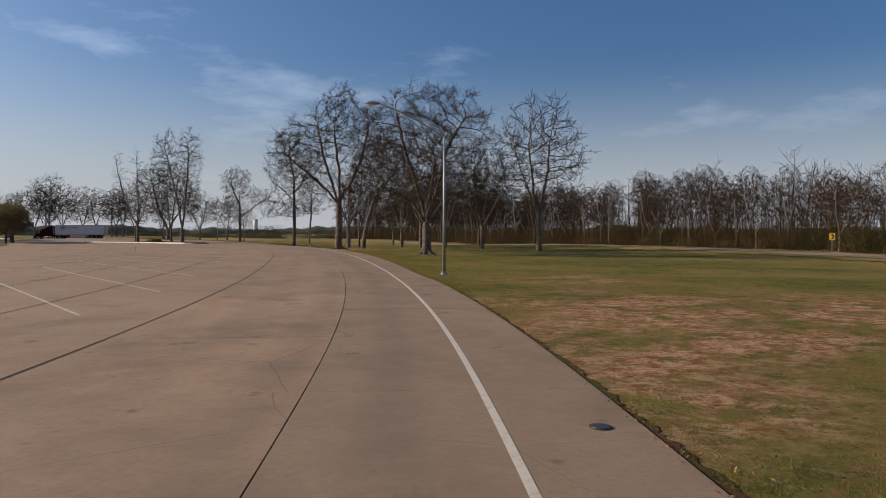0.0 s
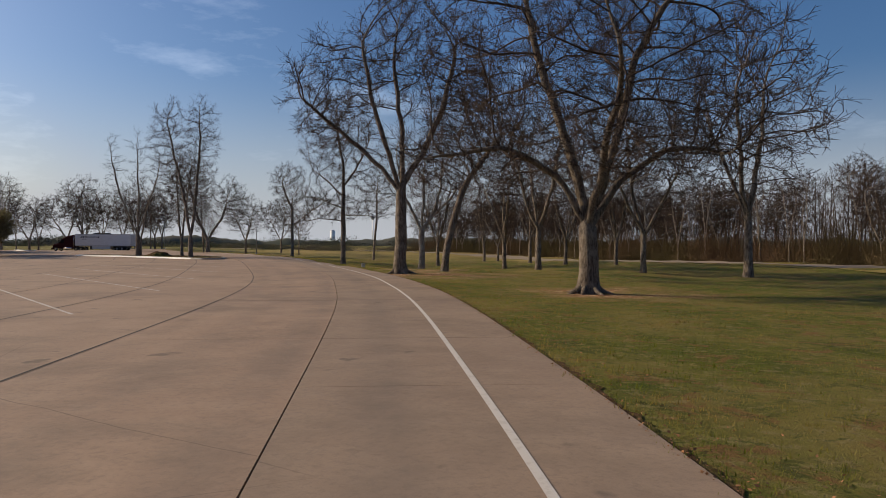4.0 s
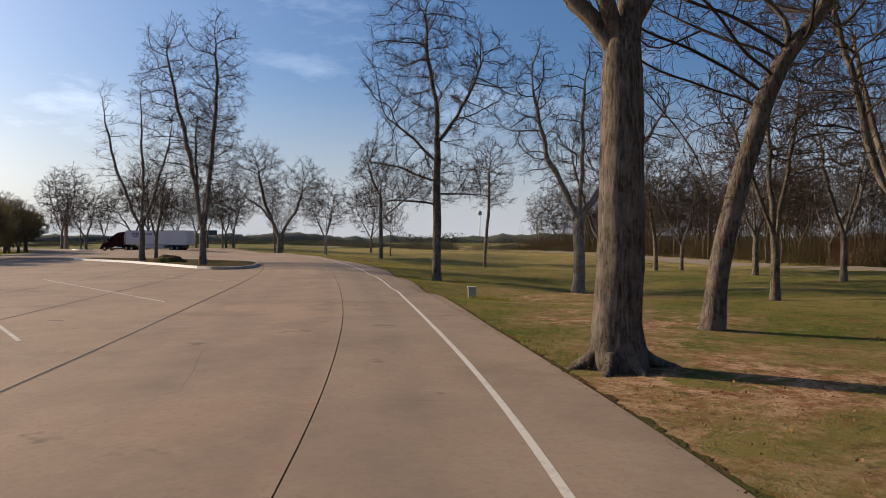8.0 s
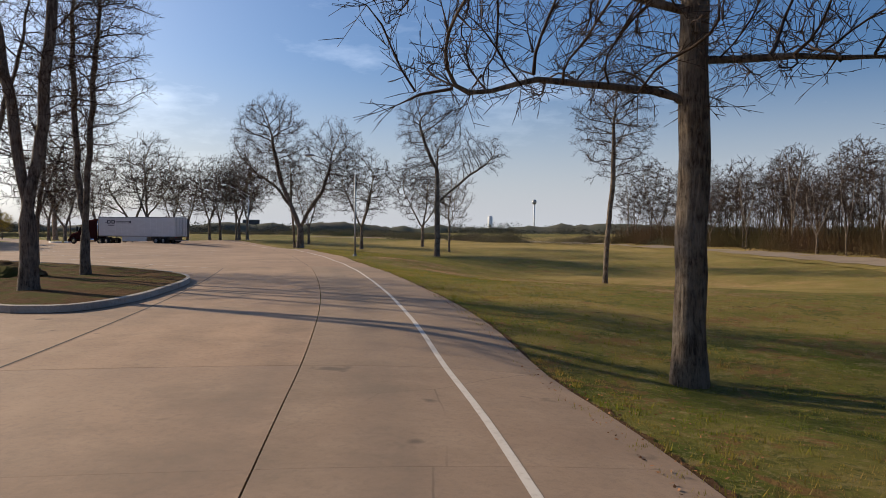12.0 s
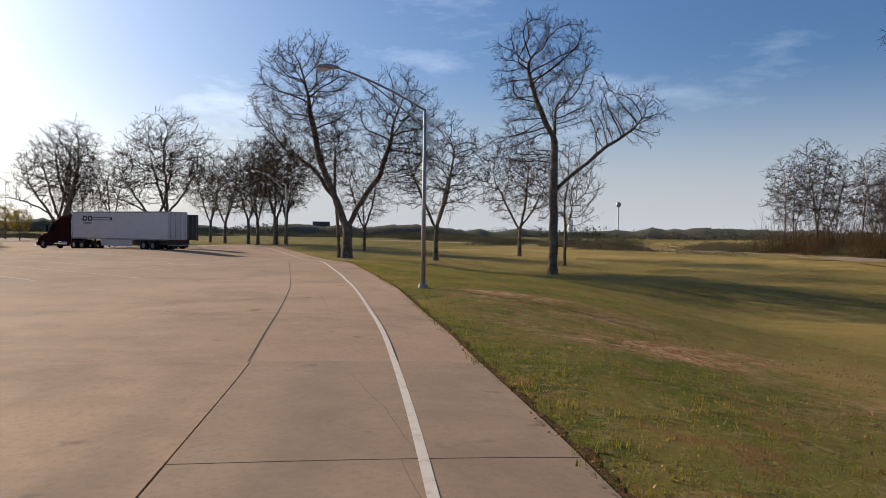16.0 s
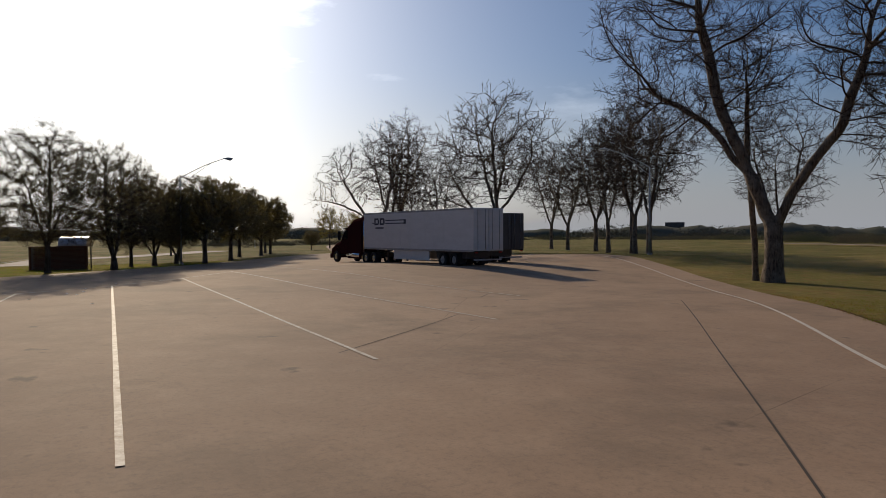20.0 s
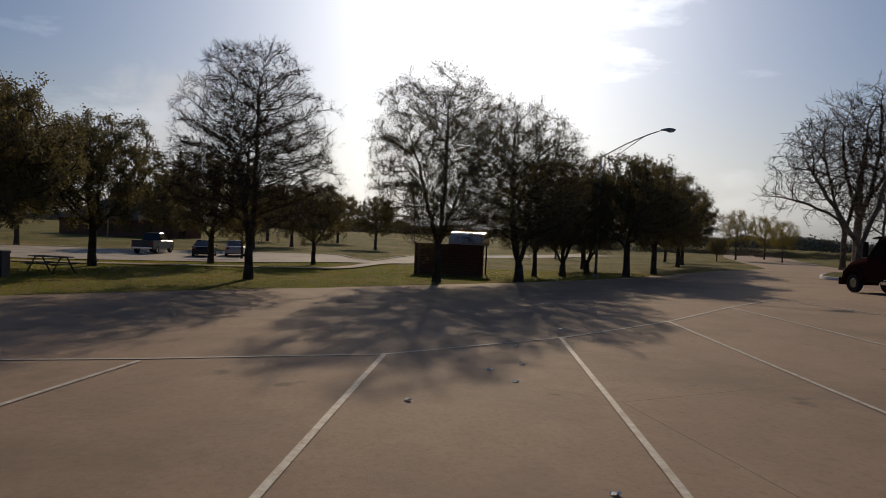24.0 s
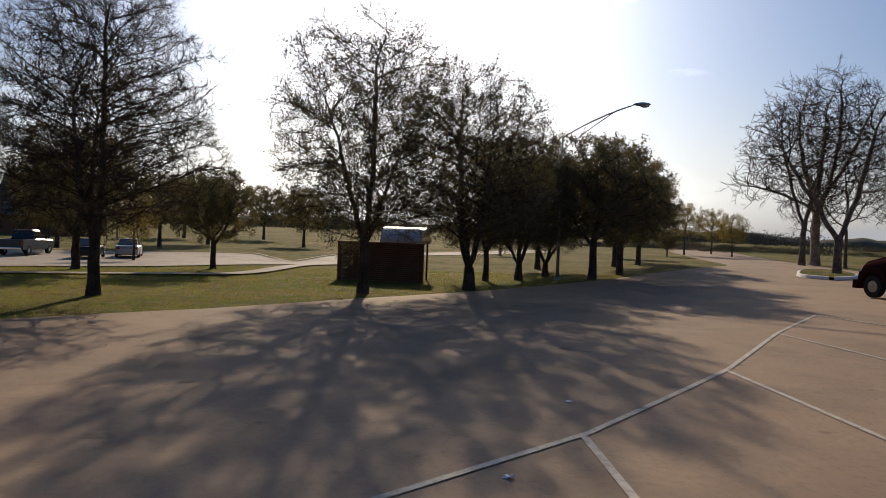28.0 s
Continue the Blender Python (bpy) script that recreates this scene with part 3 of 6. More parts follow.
# ragged strip of soil where the grass gives out
fray = np.random.default_rng(17)
soil_a = resample(aside(EDGE, RIM + 0.05)[:250], 4000)
soil_b = resample(aside(EDGE, RIM - 0.05)[:250], 4000)
rag = sum(np.convolve(fray.uniform(0, 1, 4200), np.ones(k) / k, "valid")[:4000] * w for k, w in ((3, 0.9), (11, 1.2), (60, 1.4)))
soil_b = soil_b + (soil_b - soil_a) * np.clip(rag[:, None] - 1.3, 0, 2) * 2.2
ribbon("verge_soil", soil_a, soil_b, 0.006, MULCH, None, "dark bare soil along the pavement's edge", "structure", "soil")

# ---- stall lines ----
markings = thing("stall_markings", Matrix(), "worn white painted parking stall lines on the concrete", "markings", "", "structure")


def stripe(a, b, wide=0.12, mat=WORN, up=0.024):
    a, b = np.array(a, float), np.array(b, float)
    d = (b - a) / np.linalg.norm(b - a)
    side = np.array((-d[1], d[0])) * wide / 2
    k = np.linspace(0, 1, max(3, int(np.linalg.norm(b - a) / 2)))[:, None]
    mid = a + (b - a) * k
    ribbon("stripe", mid + side, mid - side, up, mat, markings)


for (x0, y0), (dx, dy), ln in (((5.1, 0.1), (-0.70, 0.71), 26), ((3.3, 8.4), (-0.70, 0.71), 26), ((0.4, 18.2), (-0.72, 0.69), 26), ((-1.7, 26.6), (-0.74, 0.67), 26), ((-4.8, 35.4), (-0.77, 0.64), 26),
                               ((-8.8, 46.2), (-0.78, 0.62), 25), ((-12.8, 57), (-0.80, 0.60), 25), ((-17, 67.5), (-0.83, 0.56), 25), ((-21.5, 78), (-0.86, 0.52), 24), ((-26.1, 88.2), (-0.88, 0.48), 22),
                               ((-33.4, 101.3), (-0.91, 0.41), 9), ((-57.1, 136.8), (-0.97, 0.23), 20)):
    stripe((x0, y0), (x0 + dx * ln, y0 + dy * ln))
for a, b in (((-74.5, 149.6), (-99.9, 153.0)), ((-72.3, 153.6), (-102.9, 157.2)), ((-76.7, 158.9), (-106.8, 161.4)), ((-80.7, 164.9), (-111.2, 165.4)), ((-86.9, 170.6), (-115, 169.4)), ((-76, 144.6), (-98.6, 148.8))):
    stripe(a, b, 0.10, WORN)
for a, b in (((-98, 144), (-98.8, 148.8)), ((-98.8, 148.8), (-99.9, 153.0)), ((-99.9, 153.0), (-103.0, 157.3)), ((-103.0, 157.3), (-106.9, 161.5)), ((-106.9, 161.5), (-111.3, 165.5)), ((-111.3, 165.5), (-115.2, 169.5))):
    stripe(a, b, 0.10, WORN)

# ---- trees ----


def colony(rng, trunk, lobes, count, step, sway, rise, arms=(), hold=0.4):
    """Grows a branching skeleton from a trunk line into a cloud of points. Returns places, parents and how many trunk nodes there are."""
    share = np.array([w for *_, w in lobes], float)
    cloud = []
    for (x, y, z, rx, ry, rz, w), n in zip(lobes, np.maximum(4, (count * share / share.sum())).astype(int)):
        d = rng.normal(0, 1, (n, 3))
        d /= np.linalg.norm(d, axis=1)[:, None]
        cloud.append(np.array((x, y, z)) + d * (rng.uniform(0, 1, (n, 1)) ** 0.42) * (rx, ry, rz) * rng.uniform(0.88, 1.08, (n, 1)))
    cloud = np.concatenate(cloud)
    line, fork = trunk
    line = np.array(line, float)
    s = np.r_[0, np.cumsum(np.linalg.norm(np.diff(line, axis=0), axis=1))]
    at = np.linspace(0, s[-1], max(4, int(s[-1] / step)))
    base = np.stack([np.interp(at, s, line[:, k]) for k in range(3)], 1)
    base[1:-1] += rng.normal(0, step * 0.07, (len(base) - 2, 3)) * (1, 1, 0)
    P, up = list(base), [-1] + list(range(len(base) - 1))
    kids = np.zeros(12000, int)
    kids[:len(base) - 1] = 1
    ways = {}
    start = [k for k in range(len(base)) if base[k, 2] >= fork or k == len(base) - 1]
    for arm in arms:
        arm = np.array(arm, float)
        s = np.r_[0, np.cumsum(np.linalg.norm(np.diff(arm, axis=0), axis=1))]
        at = np.arange(step, s[-1], step)
        pts = np.stack([np.interp(at, s, arm[:, k]) for k in range(3)], 1) + rng.normal(0, step * 0.16, (len(at), 3))
        last = int(np.linalg.norm(np.array(P) - arm[0], axis=1).argmin())
        for p in pts:
            kids[last] += 1
            up.append(last)
            last = len(P)
            P.append(p)
            start.append(last)
    gap = np.linalg.norm(cloud[:, None] - np.array(P)[start][None], axis=2)
    near, far = np.array(start)[gap.argmin(1)], gap.min(1)
    for _ in range(90):
        if len(cloud) == 0 or len(P) > 9000:
            break
        nodes = np.array(P)
        pull = cloud - nodes[near]
        pull /= np.linalg.norm(pull, axis=1)[:, None] + 1e-9
        sums = np.zeros((len(P), 3))
        np.add.at(sums, near, pull)
        fresh = []
        for k in np.unique(near):
            if kids[k] >= 3:
                continue
            d = sums[k] / (np.linalg.norm(sums[k]) + 1e-9)
            if up[k] >= 0:
                back = nodes[k] - nodes[up[k]]
                d = d + hold * back / (np.linalg.norm(back) + 1e-9)
            d = d + rng.normal(0, sway, 3) + (0, 0, rise)
            d /= np.linalg.norm(d) + 1e-9
            if any(d @ e > 0.93 for e in ways.get(k, ())):
                kids[k] += 1
                continue
            ways.setdefault(k, []).append(d)
            kids[k] += 1
            fresh.append(len(P))
            P.append(nodes[k] + d * step)
            up.append(int(k))
        if not fresh:
            break
        gap = np.linalg.norm(cloud[:, None] - np.array(P)[fresh][None], axis=2)
        best = gap.argmin(1)
        closer = gap[np.arange(len(cloud)), best] < far
        near = np.where(closer, np.array(fresh)[best], near)
        far = np.where(closer, gap[np.arange(len(cloud)), best], far)
        keep = far > step * 1.35
        cloud, near, far = cloud[keep], near[keep], far[keep]
    return np.array(P), np.array(up), len(base)


def grow(seed, lobes, fork, girth, trunk=None, leader=0.0, count=520, step=0.62, sway=0.18, rise=0.06, tip=0.02, arms=(), hold=0.4):
    """A tree's wood as (points, radii, level), and the thin ends that carry twigs as (place, way)."""
    rng = np.random.default_rng(seed)
    line = trunk or [(0, 0, -0.2), (0, 0, max(fork, leader))]
    P, up, stem = colony(rng, (line, fork), lobes, count, step, sway, rise, arms, hold)
    n = len(P)
    kids = [[] for _ in range(n)]
    for k in range(1, n):
        kids[up[k]].append(k)
    ends = sum(1 for c in kids if not c)
    power = min(3.0, max(1.5, math.log(max(ends, 2)) / math.log(girth / tip)))
    load = np.zeros(n)
    for k in range(n - 1, -1, -1):
        if not kids[k]:
            load[k] = 1.0
        if up[k] >= 0:
            load[up[k]] += load[k]
    rad = tip * load ** (1 / power)
    rad[:stem] *= np.linspace(1.22, 1.0, stem) if leader <= 0 else np.linspace(1.15, 1.0, stem)
    out, todo = [], [(0, -1)]
    while todo:
        k, came = todo.pop()
        path = [k] if came < 0 else [came, k]
        while kids[path[-1]]:
            rest = sorted(kids[path[-1]], key=lambda q: -load[q])
            todo += [(q, path[-1]) for q in rest[1:]]
            path.append(rest[0])
        pts, r = P[path].copy(), rad[path].copy()
        if came >= 0:
            r[0] = min(r[0], r[1] * 1.25)
        pts[1:-1] = 0.5 * pts[1:-1] + 0.25 * (pts[:-2] + pts[2:])
        r[-1] *= 0.5
        out.append((pts, r, 0 if came < 0 else (1 if r[0] > 0.3 * girth else 2)))
    thin = np.array([k for k in range(stem, n) if rad[k] < max(0.05, tip * 2.6)])
    ways = P[thin] - P[up[thin]]
    ways /= np.linalg.norm(ways, axis=1)[:, None] + 1e-9
    return out, P[thin], ways, rng


def spikes(A, B, r0, r1):
    """Many thin three-sided twigs from A to B, as arrays."""
    D = B - A
    D /= np.linalg.norm(D, axis=1)[:, None] + 1e-9
    U = np.cross(D, np.where(np.abs(D[:, 2:3]) < 0.9, (0.0, 0.0, 1.0), (1.0, 0.0, 0.0)))
    U /= np.linalg.norm(U, axis=1)[:, None] + 1e-9
    W = np.cross(D, U)
    rows = []
    for base, r in ((A, r0), (B, r1)):
        for k in range(3):
            a = math.tau * k / 3
            rows.append(base + r * (math.cos(a) * U + math.sin(a) * W))
    V = np.stack(rows, 1).reshape(-1, 3)
    i = np.arange(len(A))[:, None] * 6
    Q = np.concatenate([i + (0, 1, 4, 3), i + (1, 2, 5, 4), i + (2, 0, 3, 5)], 1).reshape(-1, 4)
    return V, Q


def twigs_of(rng, at, way, each, length, fine, rise=0.15):
    """Twigs and side twigs at the thin ends of a crown."""
    A = np.repeat(at, each, 0)
    D = np.repeat(way, each, 0) * 0.8 + rng.normal(0, 0.62, (len(A), 3)) + (0, 0, rise)
    D /= np.linalg.norm(D, axis=1)[:, None]
    B = A + D * (length * rng.uniform(0.35, 1.2, (len(A), 1)))
    starts, ends = [A], [B]
    for t in (0.4, 0.75):
        C = A + (B - A) * (t + rng.uniform(-0.12, 0.12, (len(A), 1)))
        E = D + rng.normal(0, 0.6, (len(A), 3)) + (0, 0, rise * 0.6)
        E /= np.linalg.norm(E, axis=1)[:, None]
        starts.append(C)
        ends.append(C + E * (length * rng.uniform(0.2, 0.65, (len(A), 1))))
    A, B = np.concatenate(starts), np.concatenate(ends)
    return (*spikes(A, B, fine, fine * 0.55), B)


def tubes(branches, sides_of):
    """Joins branches into vertex and quad arrays."""
    V, Q, base = [], [], 0
    for pts, rad, level in branches:
        k = sides_of(level, rad[0])
        P = np.array([tuple(p) for p in pts])
        D = np.gradient(P, axis=0)
        D /= np.linalg.norm(D, axis=1)[:, None] + 1e-9
        ref = np.array((0.31, 0.95, 0.07)) if abs(D[0, 1]) < 0.8 else np.array((0.95, 0.1, 0.31))
        A = np.cross(D, ref)
        A /= np.linalg.norm(A, axis=1)[:, None] + 1e-9
        B = np.cross(D, A)
        a = np.arange(k) * math.tau / k
        R = np.array(rad)[:, None, None]
        V.append((P[:, None] + R * (np.cos(a)[None, :, None] * A[:, None] + np.sin(a)[None, :, None] * B[:, None])).reshape(-1, 3))
        i = np.arange(len(P) - 1)[:, None] * k + np.arange(k)[None]
        j = np.arange(len(P) - 1)[:, None] * k + (np.arange(k)[None] + 1) % k
        Q.append((np.stack([i, j, j + k, i + k], -1) + base).reshape(-1, 4))
        base += len(P) * k
    return np.concatenate(V), np.concatenate(Q)


def roots(seed, r, count=7):
    """Flaring root ribs round the foot of a trunk."""
    rng = random.Random(seed)
    out = []
    for q in range(count):
        az = math.tau * q / count + rng.uniform(-0.3, 0.3)
        o = Vector((math.cos(az), math.sin(az), 0))
        ln = r * rng.uniform(0.8, 1.5)
        out.append(([o * r * 0.55 + Vector((0, 0, r * 2.6)), o * r * 0.85 + Vector((0, 0, r * 0.9)), o * (r * 0.9 + ln * 0.4) + Vector((0, 0, r * 0.28)), o * (r + ln) + Vector((0, 0, -0.05))],
                    [r * 0.30, r * 0.36, r * 0.27, r * 0.12], 1))
    return out


def leaf_quads(points, count, size, blur, rng):
    P = np.array(points)[rng.integers(0, len(points), count)] + rng.normal(0, blur, (count, 3))
    a, b = rng.normal(0, 1, (count, 3)), rng.normal(0, 1, (count, 3))
    a /= np.linalg.norm(a, axis=1)[:, None]
    b = np.cross(a, b)
    b /= np.linalg.norm(b, axis=1)[:, None]
    s = size * rng.uniform(0.6, 1.3, (count, 1))
    V = np.stack([P - a * s, P + b * s * 0.5, P + a * s, P - b * s * 0.5], 1).reshape(-1, 3)
    return V, np.arange(count * 4).reshape(-1, 4)


def make_tree(seed, label, height, bark_mat=BARK, twig_mat=TWIG, flare=False, leaves=0, leaf_mat=None, leaf_size=0.12, blur=0.25, group="bare trees", each=3, twig=0.95, fine=0.011, **shape):
    """A tree at the origin: trunk with limbs, crown of twigs, and leaves where it has them."""
    wood, ends, ways, rng = grow(seed, **shape)
    k = height / (max(p[:, 2].max() for p, _, _ in wood) + 0.3 * twig)
    wood = [(p * k, r, lv) for p, r, lv in wood]
    tree = thing("tree", Matrix(), label, "tree", group)
    stout = [b for b in wood if b[2] <= 1]
    if flare:
        stout += roots(seed, shape["girth"])
    v, q = tubes(stout, lambda lv, r: 26 if lv == 0 and flare else (16 if lv == 0 else 10))
    low = np.clip(1 - v[:, 2] / (height * 0.06), 0, 1)
    v[:, :2] *= (1 + 0.3 * low**2)[:, None]
    if shape["girth"] > 0.3:
        knot = np.array([noise.noise(Vector((p[0] * 2.2, p[1] * 2.2, p[2] * 0.6))) + 0.8 * noise.noise(Vector((p[0] * 6.0, p[1] * 6.0, p[2] * 0.8))) for p in v.tolist()])
        v[:, :2] += (v[:, :2] / (np.hypot(v[:, 0], v[:, 1])[:, None] + 0.2)) * (knot * 0.055)[:, None]
    part("trunk", fast_mesh("trunk", v, q, bark_mat, True), bark_mat, tree)
    v, q = tubes([b for b in wood if b[2] > 1], lambda lv, r: 6 if r > 0.07 else 4)
    tv, tq, tips = twigs_of(rng, ends * k, ways, each, twig, fine)
    part("crown", fast_mesh("crown", np.concatenate([v, tv]), np.concatenate([q, tq + len(v)]), twig_mat), twig_mat, tree)
    if leaves:
        v, q = leaf_quads(tips, leaves, leaf_size, blur, np.random.default_rng(seed))
        part("leaves", fast_mesh("leaves", v, q, leaf_mat), leaf_mat, tree)
    return tree


def place(tree, x, y, turn=0.0, size=1.0, up=0.0):
    m = Matrix.Translation((x, y, land1(x, y) + up)) @ Matrix.Rotation(radians(turn), 4, "Z") @ Matrix.Scale(size, 4)
    if tree.get("set"):
        c = copy_thing(tree, m)
        c.scale = (size, size, size)
        return c
    tree["set"] = 1
    tree.matrix_basis = m
    return tree


BARE = "bare grey-brown deciduous tree standing on the grass"
big_oak = make_tree(11, "huge spreading bare tree with flaring roots beside the lane", 20.5, flare=True, fork=3.4, girth=0.46, count=2100, step=0.5, rise=0.03, each=5, twig=0.9, fine=0.0115,
                    lobes=[(0, 0, 12.5, 9, 9, 7.6, 1), (-6, 0, 7.4, 4.5, 4, 2.4, 0.16), (6, 0, 8, 4.5, 4, 2.6, 0.16), (0, -5, 8, 4, 4, 2.4, 0.1), (0, 5, 8, 4, 4, 2.4, 0.1)],
                    arms=[[(0, 0, 3.4), (-1.8, 0, 6.2), (-4.5, -1, 7.4), (-7, -1, 7.0), (-9, -1.5, 6.7)], [(0, 0, 3.4), (1.9, 1, 6), (4.5, 1, 7.6), (7.6, 1, 7.4)], [(0, 0, 3.4), (-0.8, 0.5, 7), (-2.5, 1, 12), (-3.5, 1, 17)],
                          [(0, 0, 3.4), (1.2, -0.5, 7.5), (2.2, -0.5, 12), (4.5, -1, 16)], [(0, 0, 3.6), (0.3, -2, 6.5), (0.5, -5, 9.5), (0, -7, 11)]])
place(big_oak, 7.85, 64.0, 11)
tall_pair = make_tree(23, "very tall bare tree with rooted base at the lane's edge", 24, flare=True, fork=6.6, girth=0.41, count=1500, step=0.52, each=5, twig=0.9, fine=0.0115,
                      lobes=[(-5, 0, 14, 4.2, 5, 5, 0.4), (0, 0, 18, 4, 5, 5.8, 0.4), (4.5, 0, 15, 4, 5, 5.8, 0.35)],
                      arms=[[(0, 0, 6.2), (-1.6, 0, 8.4), (-4.8, 0, 11.2), (-8.2, 0, 14)], [(0, 0, 6.6), (0.2, 0.2, 11), (-0.8, 0.5, 17)], [(0, 0, 6.6), (1.4, 0.3, 9), (3.4, 0.5, 13), (4.4, 0, 18)], [(0, 0, 6.4), (-0.9, -0.8, 9), (-2.2, -1.5, 13), (-3, -2, 18)]])
place(tall_pair, -6.8, 79.8, 16)
leaner = make_tree(31, "leaning bare tree with a crooked trunk", 19, fork=6.5, girth=0.27, count=950, step=0.48, trunk=[(0, 0, -0.2), (0.2, 0, 1.5), (0.5, 0, 3.4), (1.3, 0, 6.2), (2.4, 0, 9.3)], twig=0.85, each=4, fine=0.0095,
                   lobes=[(3.2, 0, 14, 4.5, 4.5, 5.5, 1), (-1.5, 0, 11, 3, 3, 3, 0.25)], arms=[[(0.5, 0, 3.4), (-0.1, 0, 4.3), (-0.3, 0, 5.0)], [(2, 0, 8.2), (3.6, 0, 10.5), (5.5, 0, 13)]])
place(leaner, -5.0, 88.0, 18)
vase = make_tree(41, BARE, 16, fork=3.2, girth=0.22, count=620, step=0.46, each=2, twig=1.0, fine=0.017, lobes=[(0, 0, 10, 5, 5, 5.8, 1)],
                 arms=[[(0, 0, 3.2), (-1, 0.4, 6), (-2.4, 0.8, 11)], [(0, 0, 3.2), (0.9, -0.5, 6.5), (1.8, -1, 12)], [(0, 0, 3.3), (0.3, 1.2, 6.5), (0.8, 2.5, 10)]])
straight = make_tree(53, "tall straight bare tree with level side branches near the lane", 23, fork=5.0, leader=13.5, girth=0.29, count=1300, step=0.45, rise=0.03, sway=0.2, each=4, twig=0.8, fine=0.0095,
                     lobes=[(-0.8, 0, 15, 5.0, 5.2, 7.4, 0.75), (3.4, 0, 14.5, 3, 3.6, 4, 0.2), (-1.2, 0, 7.4, 5.6, 5.6, 2.0, 0.36)],
                     arms=[[(0, 0, 10), (1.7, 0.3, 12.4), (3.6, 0.5, 16.5)], [(0, 0, 13.2), (-0.7, 0, 16.5), (-0.9, 0, 21)], [(0, 0, 7.2), (-2.5, 0, 8.2), (-5.6, 0, 8.8)], [(0, 0, 5.7), (-3, -0.5, 5.9), (-6, -1, 5.4)], [(0, 0, 6.3), (2.4, -0.5, 6.4), (4.8, -1, 6.2)], [(0, 0, 8.6), (-1.6, 1, 10.5), (-4, 2, 12.5)]])
place(straight, -24.85, 116.2, 24)
round_tree = make_tree(61, BARE, 14, fork=3.0, girth=0.2, count=620, step=0.43, each=2, twig=0.95, fine=0.017, lobes=[(0, 0, 8.8, 5.3, 5.3, 5.0, 1)],
                       arms=[[(0, 0, 3), (-1.4, 0.4, 5.5), (-2.8, 0.8, 8.5)], [(0, 0, 3), (0.5, -0.9, 6), (0.8, -1.5, 10.5)], [(0, 0, 3.1), (1.6, 0.6, 5.4), (3, 1, 8)]])
pecan = make_tree(203, "broad bare tree with two leaning stems by the lane", 24, fork=3.2, girth=0.46, count=2000, step=0.5, each=4, twig=0.9, fine=0.011,
                  lobes=[(-4.2, 0, 15.5, 6, 6.2, 7.4, 0.6), (5.2, 0, 13, 4.6, 5.2, 6.4, 0.4), (-6, 0, 9.5, 4, 4, 2.6, 0.1)],
                  arms=[[(0, 0, 3.0), (-1.3, 0, 6), (-3, 0, 10.5), (-4.2, 0, 17)], [(0, 0, 3.0), (1.6, 0, 6.2), (3.3, 0, 8.4), (4.6, 0, 13)], [(-1.2, 0, 5.8), (-3.4, 0, 9), (-7, 0, 11.5)]])
place(pecan, -88.4, 190.3, 31)
slim = make_tree(71, "slim bare tree with a high crown on the open field", 21.5, fork=9.0, leader=16, girth=0.22, count=700, step=0.45, twig=0.75, each=4, fine=0.01, trunk=[(0, 0, -0.2), (0.2, 0, 5), (0.7, 0, 10), (0.7, 0, 16)],
                 lobes=[(0.7, 0, 15.5, 4.2, 4.2, 5.6, 1), (3.2, 0, 11.5, 1.8, 1.8, 1.4, 0.06)])
place(slim, -37.5, 169.4, 29)
tall_two = make_tree(83, "tall bare tree with two upright stems", 24, fork=3.4, girth=0.29, count=1100, step=0.5, rise=0.14, each=4, twig=0.85, fine=0.01,
                     lobes=[(-3, 0, 16, 3, 3.4, 7.5, 0.5), (1.4, 0, 16.5, 2.8, 3, 7.5, 0.5), (1, 0, 9, 3, 3, 3.5, 0.16)],
                     arms=[[(0, 0, 3.0), (-0.7, 0, 8), (-2, 0, 14), (-3.4, 0, 20)], [(0, 0, 3.0), (0.7, 0.3, 9), (1.3, 0.3, 17), (1.2, 0, 21)]])
limb_tree = make_tree(97, "tall bare tree with one long side limb", 24, fork=8, leader=15, girth=0.35, count=1200, step=0.48, each=4, twig=0.85, fine=0.011,
                      lobes=[(-0.8, 0, 18, 5.0, 4.6, 5.8, 0.66), (7.0, 0, 14.2, 2.8, 2.6, 3.0, 0.16), (4.4, 0, 14.2, 2.6, 2.4, 3.0, 0.16), (-3.8, 0, 11.5, 2.8, 2.8, 2.4, 0.14)],
                      arms=[[(0, 0, 7.6), (2.2, 0, 9.4), (4.4, 0, 11.4), (6.6, 0, 12.8), (8.4, 0, 14.6)], [(0, 0, 12), (-1.4, 0, 14.5), (-2.6, 0, 19)]])
pole_tree = make_tree(103, "pale bare tree forking low into wide limbs", 19, PALEBARK, fork=5.4, girth=0.35, count=850, step=0.5, each=4, twig=0.8, fine=0.009,
                      lobes=[(-3, 0, 13, 2.6, 3.5, 5.5, 0.4), (2.2, 0, 14, 3, 3.5, 5.2, 0.45), (5.4, 0, 12.5, 2.4, 3, 4, 0.25)],
                      arms=[[(0, 0, 5.2), (-1.1, 0, 7.5), (-2.4, 0, 10), (-3.4, 0, 15)], [(0, 0, 5.2), (0.3, 0, 9), (0.4, 0.3, 16)], [(0, 0, 5.2), (1.5, 0, 7.3), (2.5, 0, 11), (2.7, 0, 17)], [(1.5, 0, 7.3), (4.2, 0, 10), (6.6, 0, 14)]])
place(pole_tree, -13.6, 114.75, 22)
